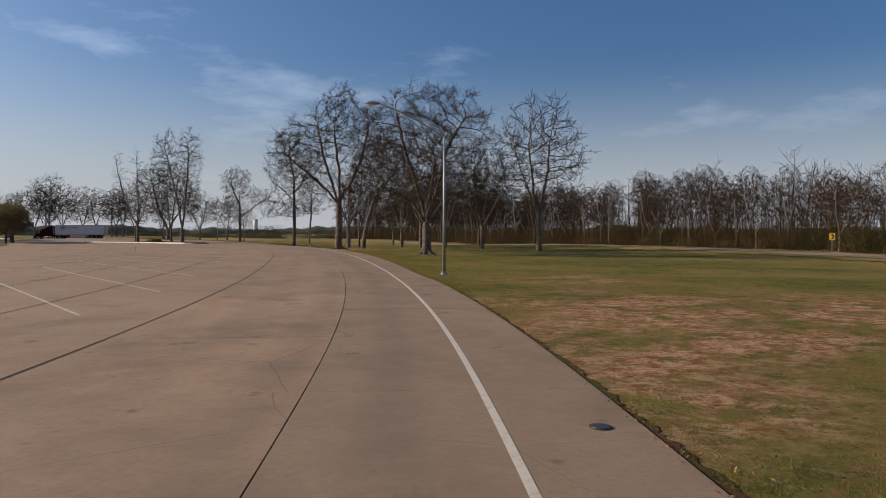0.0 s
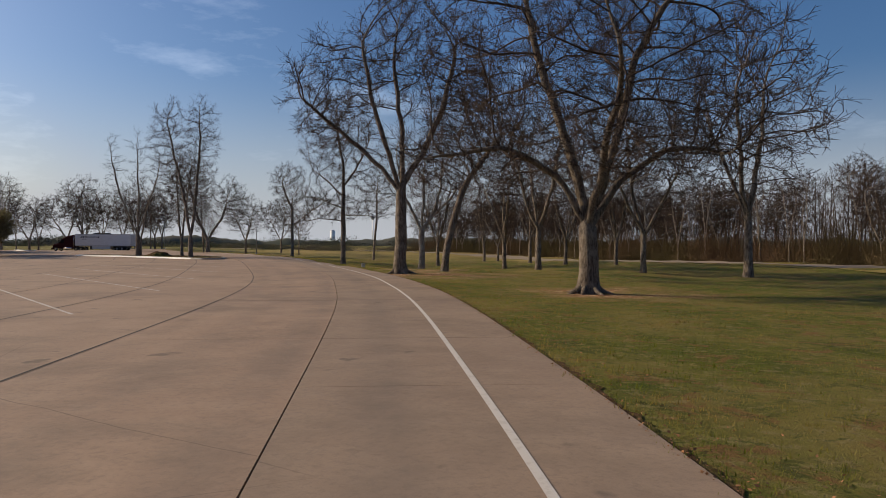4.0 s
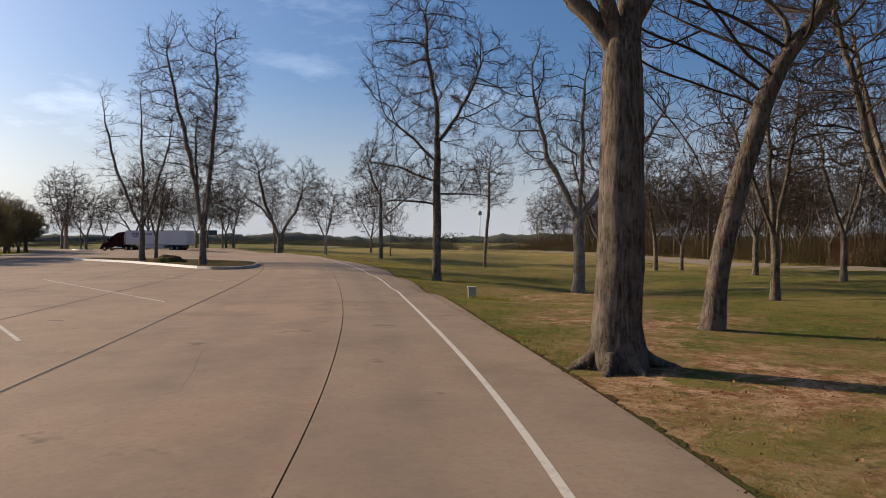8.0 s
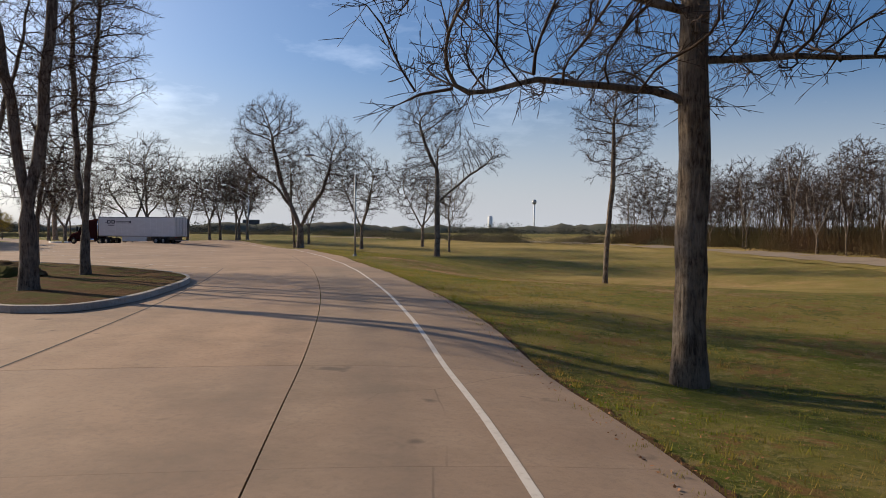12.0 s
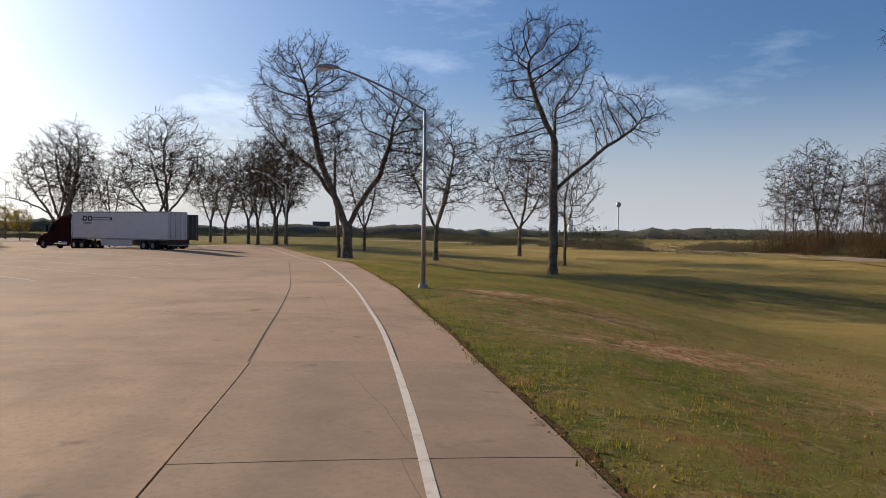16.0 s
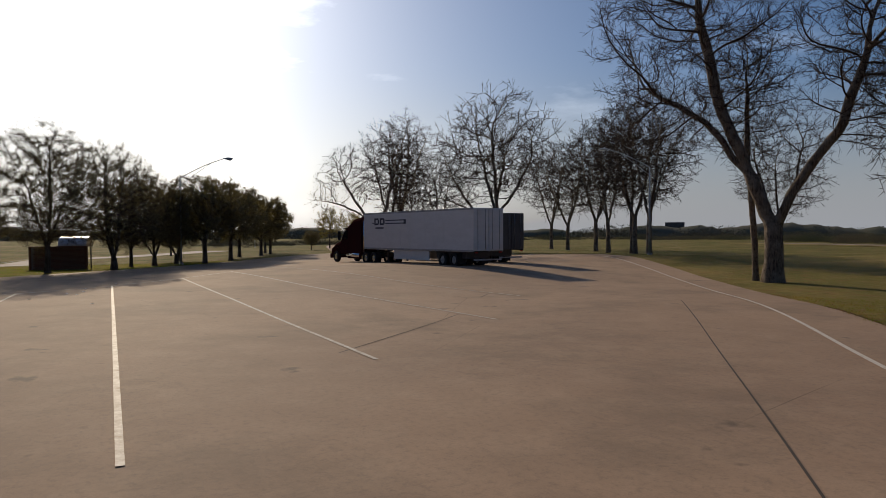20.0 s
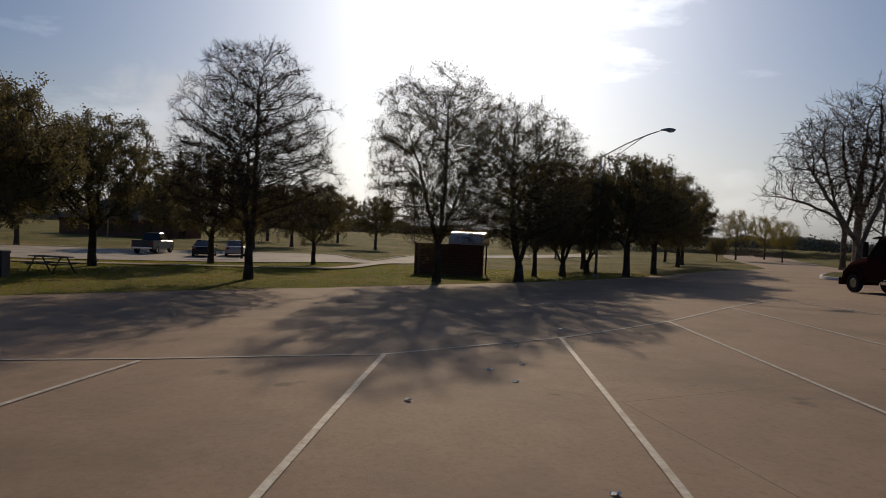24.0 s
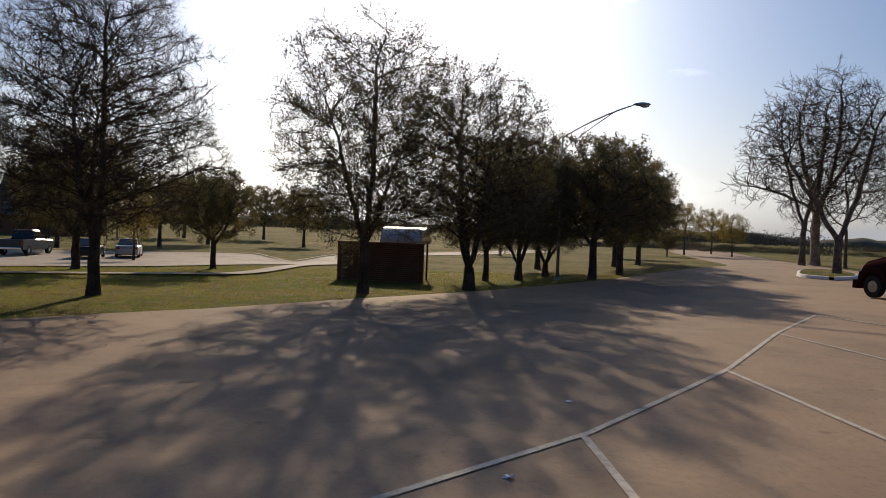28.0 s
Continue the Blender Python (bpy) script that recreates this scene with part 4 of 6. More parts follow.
sparse_v = make_tree(109, "bare tree with a few steep crooked limbs on the planting island", 20, fork=3.6, girth=0.28, count=420, step=0.52, rise=0.14, each=3, twig=0.85, fine=0.01,
                     lobes=[(-3.4, 0, 12.5, 1.6, 1.6, 6.5, 0.4), (0, 0, 14.5, 1.4, 1.5, 5.5, 0.3), (2.8, 0, 11.5, 1.6, 1.6, 5.5, 0.35)],
                     arms=[[(0, 0, 3.4), (-1.6, 0, 7), (-3, 0, 11), (-4.2, 0, 18)], [(0, 0, 3.4), (0.2, 0, 9), (-0.2, 0, 17)], [(0, 0, 3.6), (1.4, 0, 7.5), (3, 0, 13), (3.2, 0, 16)]])
place(sparse_v, -61.9, 124.5, 22)
small = make_tree(107, "small bare tree in the distance", 12, fork=2.8, girth=0.13, count=380, step=0.4, each=2, twig=0.85, fine=0.012, lobes=[(0, 0, 7.6, 3.7, 3.7, 4.4, 1)])
wide_low = make_tree(113, "crooked bare tree with wide reaching limbs beyond the truck", 15, fork=2.6, girth=0.27, count=520, step=0.46, sway=0.26, each=2, twig=1.0, fine=0.016,
                     lobes=[(-3.6, 0, 9, 3.6, 4, 4.4, 0.4), (2.2, 0, 10, 3.8, 4, 4.6, 0.5), (-6.2, 0, 6.4, 1.8, 2, 1.6, 0.1)],
                     arms=[[(0, 0, 2.5), (-1.8, 0, 5.5), (-4.2, 0, 9.5)], [(0, 0, 2.5), (1.4, 0.5, 6), (2.4, 0.5, 11)], [(-1.2, 0, 4.6), (-4, 0, 6), (-7, 0, 6.6)]])
edge_tall = make_tree(117, "bare tree at the edge of the woods", 16, fork=3.0, girth=0.14, count=380, step=0.55, rise=0.12, each=2, twig=1.1, fine=0.022, lobes=[(0, 0, 10, 3.6, 3.6, 6, 1)], arms=[[(0, 0, 3.0), (-0.8, 0, 8), (-1.6, 0.5, 13)], [(0, 0, 3.0), (0.9, 0, 9), (1.5, -0.5, 14)]])
edge_wide = make_tree(119, "spreading bare tree at the edge of the woods", 14, fork=3.2, girth=0.16, count=400, step=0.52, each=2, twig=1.1, fine=0.022, lobes=[(0, 0, 9, 4.8, 4.8, 5, 1)], arms=[[(0, 0, 3.2), (-1.8, 0, 6), (-3, 0, 9)], [(0, 0, 3.2), (1.4, 0.5, 6.5), (2.2, 1, 11)]])
for tree, x, y, turn, size in (
        (vase, -13.5, 124, 20, 0.95), (vase, 22.4, 97, 80, 1.6), (vase, 2.5, 100, 40, 1.25), (vase, -1.8, 106, 130, 0.95), (round_tree, 13, 99, 200, 1.25),
        (vase, 4.4, 125, 220, 1.0), (round_tree, 11.2, 126, 90, 1.1), (round_tree, -7.8, 146, 40, 0.9), (round_tree, -10.8, 150, 300, 1.1),
        (vase, -1.2, 133, 20, 1.0), (limb_tree, -66, 192.0, 31, 1.0), (round_tree, -80.3, 216.4, 30, 1.15), (small, -69, 203, 210, 1.1),
        (round_tree, -80.3, 195, 80, 1.12), (vase, -99, 207.5, 60, 0.85), (slim, -89.8, 190.7, 210, 0.72),
        (tall_two, -49.1, 118.6, 22, 1.0), (tall_two, -55.1, 125.9, 160, 0.76), (vase, -66, 131.0, 20, 0.85),
        (vase, -113, 207.5, 10, 1.08), (vase, -116.3, 209, 100, 1.05), (small, -120, 212.5, 60, 1.35), (vase, -129.5, 218.4, 190, 1.12), (vase, -139, 225.5, 280, 1.2),
        (round_tree, -140.5, 209, 10, 1.6), (wide_low, -149, 213, 58, 1.25), (round_tree, -150, 230, 100, 1.3), (vase, -161, 236, 40, 1.2), (wide_low, -143.8, 192.5, 70, 1.05), (vase, -168.7, 207.5, 40, 1.35), (pole_tree, -170.2, 210.2, 0, 1.25), (small, -163, 208.5, 0, 1.2), (vase, -156, 209.5, 200, 0.95), (small, -176, 214, 0, 1.1)):
    place(tree, x, y, turn, size)

autumn = make_tree(139, "small tree with thin ochre leaves on the picnic ground", 8.5, OAKBARK, TWIG, fork=1.9, girth=0.14, count=260, step=0.32, twig=0.45, lobes=[(0, 0, 5.3, 3.2, 3.2, 3.1, 1)], leaves=9000, leaf_mat=OCHRE, leaf_size=0.08, blur=0.2, group="picnic trees")
for x, y, turn, size in ((-166, 127.6, 0, 1.0), (-121.5, 133.8, 90, 0.95), (-150, 139.5, 200, 0.6), (-205, 212, 30, 1.0), (-214, 222, 140, 0.95), (-199, 217, 250, 0.8)):
    place(autumn, x, y, turn, size)

# picnic side, trees that keep or grow leaves
bud = make_tree(236, "dense upright tree in bud on the picnic lawn", 11.4, OAKBARK, TWIG, fork=1.5, girth=0.18, count=2400, step=0.27, rise=0.34, sway=0.09, hold=0.9, tip=0.009, each=5, twig=0.5, fine=0.007,
                lobes=[(0, 0, 4.8, 4.5, 4.5, 2.9, 0.48), (0, 0, 7.3, 4.0, 4.0, 2.9, 0.4), (0, 0, 9.4, 2.6, 2.6, 2.3, 0.2)], leaves=30000, leaf_mat=BUDLEAF, leaf_size=0.024, blur=0.04, group="picnic trees",
                arms=[[(0, 0, 1.5), (-0.7, 0.2, 3.5), (-1.6, 0.3, 7)], [(0, 0, 1.5), (0.15, -0.2, 4), (0.1, -0.2, 10)], [(0, 0, 1.6), (0.9, 0.4, 3.6), (2, 0.6, 7)]])
sparse = make_tree(222, "live oak with thin leafy crown by the picnic shelter", 10.6, OAKBARK, TWIG, fork=1.7, girth=0.17, count=1700, step=0.29, rise=0.24, sway=0.1, hold=0.7, tip=0.009, each=5, twig=0.45, fine=0.007,
                   lobes=[(0, 0, 6.0, 3.7, 3.7, 4.6, 1), (0, 0, 3.6, 3.4, 3.4, 1.7, 0.3)], leaves=78000, leaf_mat=OAKLEAF, leaf_size=0.034, blur=0.09, group="picnic trees",
                   arms=[[(0, 0, 1.7), (-0.6, 0.2, 4), (-1.4, 0.3, 7)], [(0, 0, 1.7), (0.2, -0.2, 5), (0.2, -0.3, 9)], [(0, 0, 1.7), (0.8, 0.4, 3.8), (1.8, 0.6, 6)]])
broad = make_tree(229, "live oak with several stems and thinning top on the lawn", 9.8, OAKBARK, TWIG, fork=1.0, girth=0.22, count=1600, step=0.29, rise=0.24, sway=0.1, hold=0.7, tip=0.009, each=5, twig=0.45, fine=0.007,
                  lobes=[(0, 0, 5.8, 3.7, 3.7, 4.2, 1), (0, 0, 3.4, 3.4, 3.4, 1.6, 0.3)], leaves=64000, leaf_mat=OAKLEAF, leaf_size=0.034, blur=0.09, group="picnic trees",
                  arms=[[(0, 0, 0.8), (-0.8, 0, 2.5), (-1.4, 0, 6)], [(0, 0, 0.8), (0.5, 0.3, 3), (0.7, 0.3, 7)], [(0, 0, 0.9), (1.0, -0.3, 2.6), (2, -0.5, 5)]])
oak = make_tree(131, "dark round live oak with full evergreen crown", 6.2, OAKBARK, TWIG, fork=1.5, girth=0.15, count=420, step=0.28, each=2, twig=0.36, lobes=[(0, 0, 3.9, 3.0, 3.0, 2.4, 1)], leaves=42000, leaf_mat=OAKLEAF, leaf_size=0.05, blur=0.11, group="picnic trees")
for tree, x, y, turn, size in (
        (bud, -119.2, 146.4, 180, 0.97), (sparse, -122.3, 155.3, 100, 1.04), (broad, -125, 160.0, 200, 1.02), (sparse, -131.6, 162.2, 90, 0.8), (broad, -133, 164.4, 300, 0.85),
        (oak, -134.4, 169.2, 0, 1.35), (oak, -139.8, 173.2, 100, 1.3), (broad, -136.5, 167, 60, 0.8), (oak, -154.5, 181.1, 40, 1.25), (oak, -164, 185.5, 200, 1.2), (oak, -150, 177, 10, 1.2), (oak, -182, 190.5, 30, 1.2), (oak, -145, 169, 60, 1.2),
        (oak, -133.5, 141, 50, 1.15), (oak, -136.3, 147.4, 160, 0.9), (oak, -125.5, 136.8, 210, 1.3), (oak, -117.2, 135.6, 20, 1.35), (oak, -131, 128.5, 40, 1.35), (oak, -90.5, 124.5, 100, 1.35), (oak, -86.5, 117, 10, 1.3), (oak, -96, 131, 10, 1.35), (oak, -101, 136, 10, 1.3),
        (oak, -104, 127, 140, 1.3), (oak, -167, 128, 0, 1.3), (oak, -175, 135.5, 110, 1.25), (oak, -158, 116, 80, 1.4), (oak, -190, 138, 30, 1.4), (oak, -196, 150, 130, 1.3), (oak, -112, 118, 130, 1.2), (oak, -186, 176, 10, 0.9), (oak, -215, 130, 10, 1.6), (oak, -222, 142, 60, 1.5), (oak, -194, 203.5, 20, 0.6)):
    place(tree, x, y, turn, size)

# ---- woods beyond the ramp road ----
RAMP = curve([(64, -60), (62, 20), (58, 60), (52, 95), (34, 135), (8, 170), (-14, 210), (-42, 246), (-66, 266), (-110, 290), (-180, 320)], 4.0)
WOODED = int((RAMP[:, 1] < 263).sum())
ribbon("ramp_road", aside(RAMP, 4.0), aside(RAMP, -4.0), 0.10, DRYROAD, None, "pale ramp road along the edge of the woods", "structure", "road")
bank = ribbon("ramp_bank", aside(RAMP, 9.0), aside(RAMP, 4.0), 0.06, TURF, None, "dry grass bank of the ramp road", "structure", "grass")

bank.data.attributes.new("dry", "FLOAT", "POINT").data.foreach_set("value", np.full(len(bank.data.vertices), 0.9, np.float32))


def woods(name, line, near, far, count, high, mat, seed, label, limb=5):
    """Many thin bare trees and low brush as one piece of stuff."""
    rng = random.Random(seed)
    br = []
    for _ in range(count):
        p = line[rng.randrange(len(line))]
        off = -rng.uniform(near, far)
        k = rng.randrange(1, len(line) - 1)
        d = line[k + 1] - line[k - 1]
        d = d / np.linalg.norm(d)
        x, y = line[k] + off * np.array((-d[1], d[0])) + np.array((rng.gauss(0, 2), rng.gauss(0, 2)))
        z = land1(x, y)
        h = high * rng.uniform(0.55, 1.15)
        r = h * 0.0055
        top = Vector((x + rng.gauss(0, 0.08) * h, y + rng.gauss(0, 0.08) * h, z + h))
        foot = Vector((x, y, z))
        br.append(([foot, foot.lerp(top, 0.5) + Vector((rng.gauss(0, 0.3), rng.gauss(0, 0.3), 0)), top], [r * 1.5, r, 0.02], 0))
        for q in range(limb):
            t = rng.uniform(0.3, 0.95)
            a = foot.lerp(top, t)
            az = rng.uniform(0, math.tau)
            ln = h * rng.uniform(0.18, 0.34) * (1.2 - 0.6 * t)
            o = Vector((math.cos(az) * 0.7, math.sin(az) * 0.7, rng.uniform(0.5, 1.1))).normalized()
            e = a + o * ln
            br.append(([a, a.lerp(e, 0.5) + Vector((0, 0, -0.04 * ln)), e], [r * 0.5, r * 0.35, 0.012], 1))
            for w in range(8):
                b = a.lerp(e, rng.uniform(0.25, 1))
                o2 = (o + Vector((rng.gauss(0, 0.6), rng.gauss(0, 0.6), rng.gauss(0.1, 0.4)))).normalized()
                br.append(([b, b + o2 * ln * rng.uniform(0.3, 0.6)], [0.022, 0.01], 2))
    v, q = tubes(br, lambda lv, r: 4 if lv == 0 else 3)
    return tagged(new(name, fast_mesh(name, v, q, mat)), label, "woods", "", "stuff")


woods("woods", RAMP[:WOODED], 14, 60, 620, 14.5, TWIG, 5, "thick belt of bare brown woods beyond the ramp road", 9)
rng = random.Random(77)
for k in range(2, WOODED):
    d = RAMP[k + 1] - RAMP[k - 1]
    for near, far in ((9, 17), (16, 30)):
        p = RAMP[k] + np.array((d[1], -d[0])) / np.linalg.norm(d) * rng.uniform(near, far) + np.array((rng.gauss(0, 1.2), rng.gauss(0, 1.2)))
        place(rng.choice((edge_tall, edge_wide, edge_tall)), p[0], p[1], rng.uniform(0, 360), rng.uniform(0.62, 1.0) * (0.8 + 0.55 * k / WOODED))


def brush(name, spots, high, wide, mat, seed, label, per=260, leaf=0.35):
    """Low thicket: many small faces heaped along spots."""
    rng = np.random.default_rng(seed)
    S = np.array(spots, float)
    n = len(S) * per
    P = np.repeat(S, per, 0)
    way, far = rng.uniform(0, math.tau, n), rng.uniform(0, 1, n) ** 0.6
    girth = np.repeat(rng.uniform(0.7, 1.5, len(S)), per) * wide * 1.6
    lump = 1 + 0.22 * np.sin(way * 3 + np.repeat(rng.uniform(0, 6, len(S)), per))
    xy = P[:, :2] + np.stack([np.cos(way), np.sin(way)], 1) * (far * girth * lump)[:, None]
    h = np.repeat(rng.uniform(0.35, 1.0, len(S)) ** 1.3, per) * high * np.sqrt(np.clip(1 - far**2, 0.02, 1)) * lump * rng.uniform(0, 1, n) ** 0.6
    z = land(xy[:, 0], xy[:, 1]) + h
    C = np.stack([xy[:, 0], xy[:, 1], z], 1)
    a = rng.normal(0, 1, (n, 3))
    a /= np.linalg.norm(a, axis=1)[:, None]
    b = np.cross(a, rng.normal(0, 1, (n, 3)))
    b /= np.linalg.norm(b, axis=1)[:, None]
    s = leaf * rng.uniform(0.5, 1.5, (n, 1))
    V = np.stack([C - a * s, C + b * s * 0.6, C + a * s, C - b * s * 0.6], 1).reshape(-1, 3)
    return tagged(new(name, fast_mesh(name, V, np.arange(4 * n).reshape(-1, 4), mat)), label, "thicket", "", "stuff")


rng = random.Random(9)
spots = []
for k in range(1, WOODED):
    d = RAMP[k + 1] - RAMP[k - 1]
    nrm = np.array((d[1], -d[0])) / np.linalg.norm(d)
    for q in range(7):
        spots.append(tuple(RAMP[k] + nrm * rng.uniform(8.5, 30)))
rods = np.random.default_rng(14)
base = np.repeat(np.array(spots), 75, 0) + rods.normal(0, 1.9, (len(spots) * 75, 2))
foot = np.c_[base, land(base[:, 0], base[:, 1]) + rods.uniform(-0.1, 0.9, len(base))]
stem = rods.normal(0, 0.34, (len(base), 3)) + (0, 0, 1)
stem = foot + stem * rods.gamma(5.0, 0.56, (len(base), 1))
v, q = spikes(foot, stem, 0.03, 0.012)
tagged(new("brushwood", fast_mesh("brushwood", v, q, BRUSH)), "dense brown leafless brushwood along the edge of the woods", "thicket", "", "stuff")
brush("thicket", spots, 4.4, 2.0, BRUSH, 3, "brown and olive undergrowth along the woods", per=650, leaf=0.10)

# far ring of woods
spots = []
for k in range(520):
    az = rng.uniform(0, math.tau)
    far = rng.uniform(420, 640)
    spots.append((-60 - math.sin(az) * far, 130 + math.cos(az) * far))
brush("distant_woods", spots, 8.5, 10.0, FARWOODS, 4, "hazy line of distant woods on the horizon", per=420, leaf=0.5)
ring = np.linspace(0, math.tau, 900)
tops = 5.6 + 1.2 * np.sin(ring * 13) + 1.1 * np.sin(ring * 71 + 2 * np.sin(ring * 29)) + 0.8 * np.sin(ring * 37 + 1) + np.random.default_rng(2).normal(0, 0.5, 900)
tops[-1] = tops[0]
rv = np.concatenate([np.stack([-60 - np.sin(ring) * f, 130 + np.cos(ring) * f, h], 1) for f, h in ((520, ring * 0 - 3), (528, tops * 0.7 - 0.5), (540, tops), (580, tops * 0.8), (600, ring * 0 - 3))])
q = np.arange(899)
tagged(new("woodland_ridge", fast_mesh("woodland_ridge", rv, np.concatenate([np.stack([q + r * 900, q + r * 900 + 1, q + r * 900 + 901, q + r * 900 + 900], 1) for r in range(4)]), FARWOODS, True)), "low wooded skyline far across the fields", "woods", "", "structure")
spots = []
for k in range(110):
    t = rng.random()
    spots.append((-330 + 300 * t + rng.gauss(0, 8), 330 + 60 * math.sin(t * 5) + rng.gauss(0, 14)))
for k in range(26):
    spots.append((-230 - rng.uniform(0, 60), 215 + rng.uniform(-15, 60)))
brush("hedgerow", spots, 2.6, 3.0, HEDGE, 6, "low hedgerows across the far field", per=2600, leaf=0.09)

# ---- kerbed islands ----


def island(points, label, bed, painted, step=2.4):
    loop = curve(list(points) + [points[0]], 0.6)
    isl = thing("planting_island", Matrix(), label, "island", "kerbed islands", "structure")
    run = np.roll(loop[:-1], -1, 0) - np.roll(loop[:-1], 1, 0)
    run = np.vstack([run, run[:1]]) / np.linalg.norm(np.vstack([run, run[:1]]), axis=1)[:, None]
    turn = np.sign((loop[:-1, 0] * np.roll(loop[:-1, 1], -1) - np.roll(loop[:-1, 0], -1) * loop[:-1, 1]).sum())
    inner = loop + np.stack([-run[:, 1], run[:, 0]], 1) * turn * 0.2
    rim = inner[:-1]
    q = len(rim)
    rings = [rim.mean(0) + (rim - rim.mean(0)) * k for k in (1.0, 0.8, 0.6, 0.4, 0.2, 0.05)]
    v = np.vstack([np.c_[p, land(p[:, 0], p[:, 1]) + 0.22 + (0.05 * np.sin(p[:, 0] * 1.9) * np.sin(p[:, 1] * 1.6) + 0.04 if j else 0)] for j, p in enumerate(rings)])
    f = [(r * q + c, r * q + (c + 1) % q, (r + 1) * q + (c + 1) % q, (r + 1) * q + c) for r in range(5) for c in range(q)] + [tuple(range(5 * q, 6 * q))]
    part("bed", mesh_of("bed", v, f, bed), bed, isl, "leaf-strewn mulch bed")
    per = int(step / 0.6)
    for k in range(0, len(loop) - 1, per):
        a, b = loop[k:k + per + 1], inner[k:k + per + 1]
        if len(a) < 2:
            continue
        z = land(a[:, 0], a[:, 1])
        q = len(a)
        v = np.vstack([np.c_[a, z + 0.03], np.c_[a + (b - a) * 0.15, z + 0.24], np.c_[b, z + 0.26], np.c_[b, z + 0.05]])
        f = [(r * q + c, r * q + c + 1, (r + 1) * q + c + 1, (r + 1) * q + c) for r in range(3) for c in range(q - 1)]
        f += [(0, q, 2 * q, 3 * q), (q - 1, 4 * q - 1, 3 * q - 1, 2 * q - 1)]
        mat = WHITEKERB if painted(a[q // 2]) else KERB
        part("kerb", mesh_of("kerb", v, f, mat), mat, isl, "white painted kerb" if mat is WHITEKERB else "")
    return isl


island([(-77.5, 129.8), (-68, 126.2), (-57, 120.9), (-46.6, 115.2), (-43.8, 114.9), (-42.9, 116.4), (-44.8, 120.8), (-50.4, 128.2), (-60, 132.6), (-70, 134), (-77.5, 133.5)], "raised planting island with pale concrete kerb and bare trees", MULCH, lambda p: p[0] < -46.5 and p[1] < 131 - (p[0] + 77.5) * 0.42)
island([(-138.5, 188.2), (-141, 192), (-147, 196.6), (-151, 197.5), (-151.5, 195.5), (-147, 191.5), (-141.5, 187.8)], "small kerbed island at the lot's end", TURF, lambda p: p[0] > -148 and p[1] < 194)


# ---- street lamps ----


def street_lamp(x, y, turn, size=1.0, joint=8.1, arm=4.1, rise=2.0):
    lamp = thing("street_lamp", Matrix.Translation((x, y, land1(x, y))) @ Matrix.Rotation(radians(turn), 4, "Z") @ Matrix.Scale(size, 4), "tall galvanised street lamp with a cobra head on a truss arm", "street lamp", "street lamps")
    part("base", rod([(0, 0, -0.2), (0, 0, 0.08), (0, 0, 0.1)], [0.22, 0.22, 0.2], 14), KERB, lamp)
    part("base_plate", box(-0.17, -0.17, 0.1, 0.17, 0.17, 0.14, 0.01), STEEL, lamp)
    part("pole", rod([(0, 0, 0.12), (0, 0, joint * 0.5), (0, 0, joint + 0.45)], [0.105, 0.085, 0.06], 12), STEEL, lamp)
    for c in ((0.14, 0.14), (-0.14, 0.14), (0.14, -0.14), (-0.14, -0.14)):
        part("bolt", rod([(*c, 0.14), (*c, 0.21)], 0.018, 6), STEEL, lamp)
    top = [(-arm * t, 0, joint + 0.4 + rise * (t - 0.25 * t * t) / 0.75) for t in (0, 0.2, 0.4, 0.6, 0.8, 1.0)]
    low = [(-arm * t * 0.7, 0, joint - 0.35 + (0.72 + rise * 0.77) * (t - 0.08 * t * t) / 0.92) for t in (0, 0.33, 0.66, 1.0)]
    part("arm", rod(top, [0.045] * 5 + [0.03], 8), STEEL, lamp)
    part("brace", rod(low, 0.032, 8), STEEL, lamp)
    part("strut", rod([(-arm * 0.3, 0, joint + 0.44), (-arm * 0.3, 0, joint + 1.05)], 0.02, 6), STEEL, lamp)
    e = top[-1]
    bm = bmesh.new()
    bmesh.ops.create_uvsphere(bm, u_segments=14, v_segments=8, radius=1.0)
    for v in bm.verts:
        taper = 1.0 - 0.3 * max(0, v.co.x)
        v.co = (e[0] - 0.42 + v.co.x * 0.52, e[1] + v.co.y * 0.2 * taper, e[2] + 0.02 + v.co.z * 0.14 * taper * (0.75 if v.co.z < 0 else 1))
    head = part("head", bm, STEEL, lamp)
    bm = bmesh.new()
    bmesh.ops.create_uvsphere(bm, u_segments=12, v_segments=6, radius=1.0)
    for v in bm.verts:
        v.co = (e[0] - 0.58 + v.co.x * 0.26, e[1] + v.co.y * 0.16, e[2] - 0.07 + v.co.z * 0.09)
    part("lens", bm, LENS, head)
    return lamp


street_lamp(13.7, 25.2, 14, joint=8.4)
street_lamp(-58.07, 156.9, 40, joint=7.2, arm=3.7, rise=1.6)
street_lamp(-133.8, 166.9, -105, 0.96)
street_lamp(-110.2, 204.4, 30, 0.97)
street_lamp(-190, 112, 60, 1.0)
street_lamp(-200, 124, 60, 1.0)
street_lamp(-235, 205, 200, 0.9)

# ---- vehicles ----


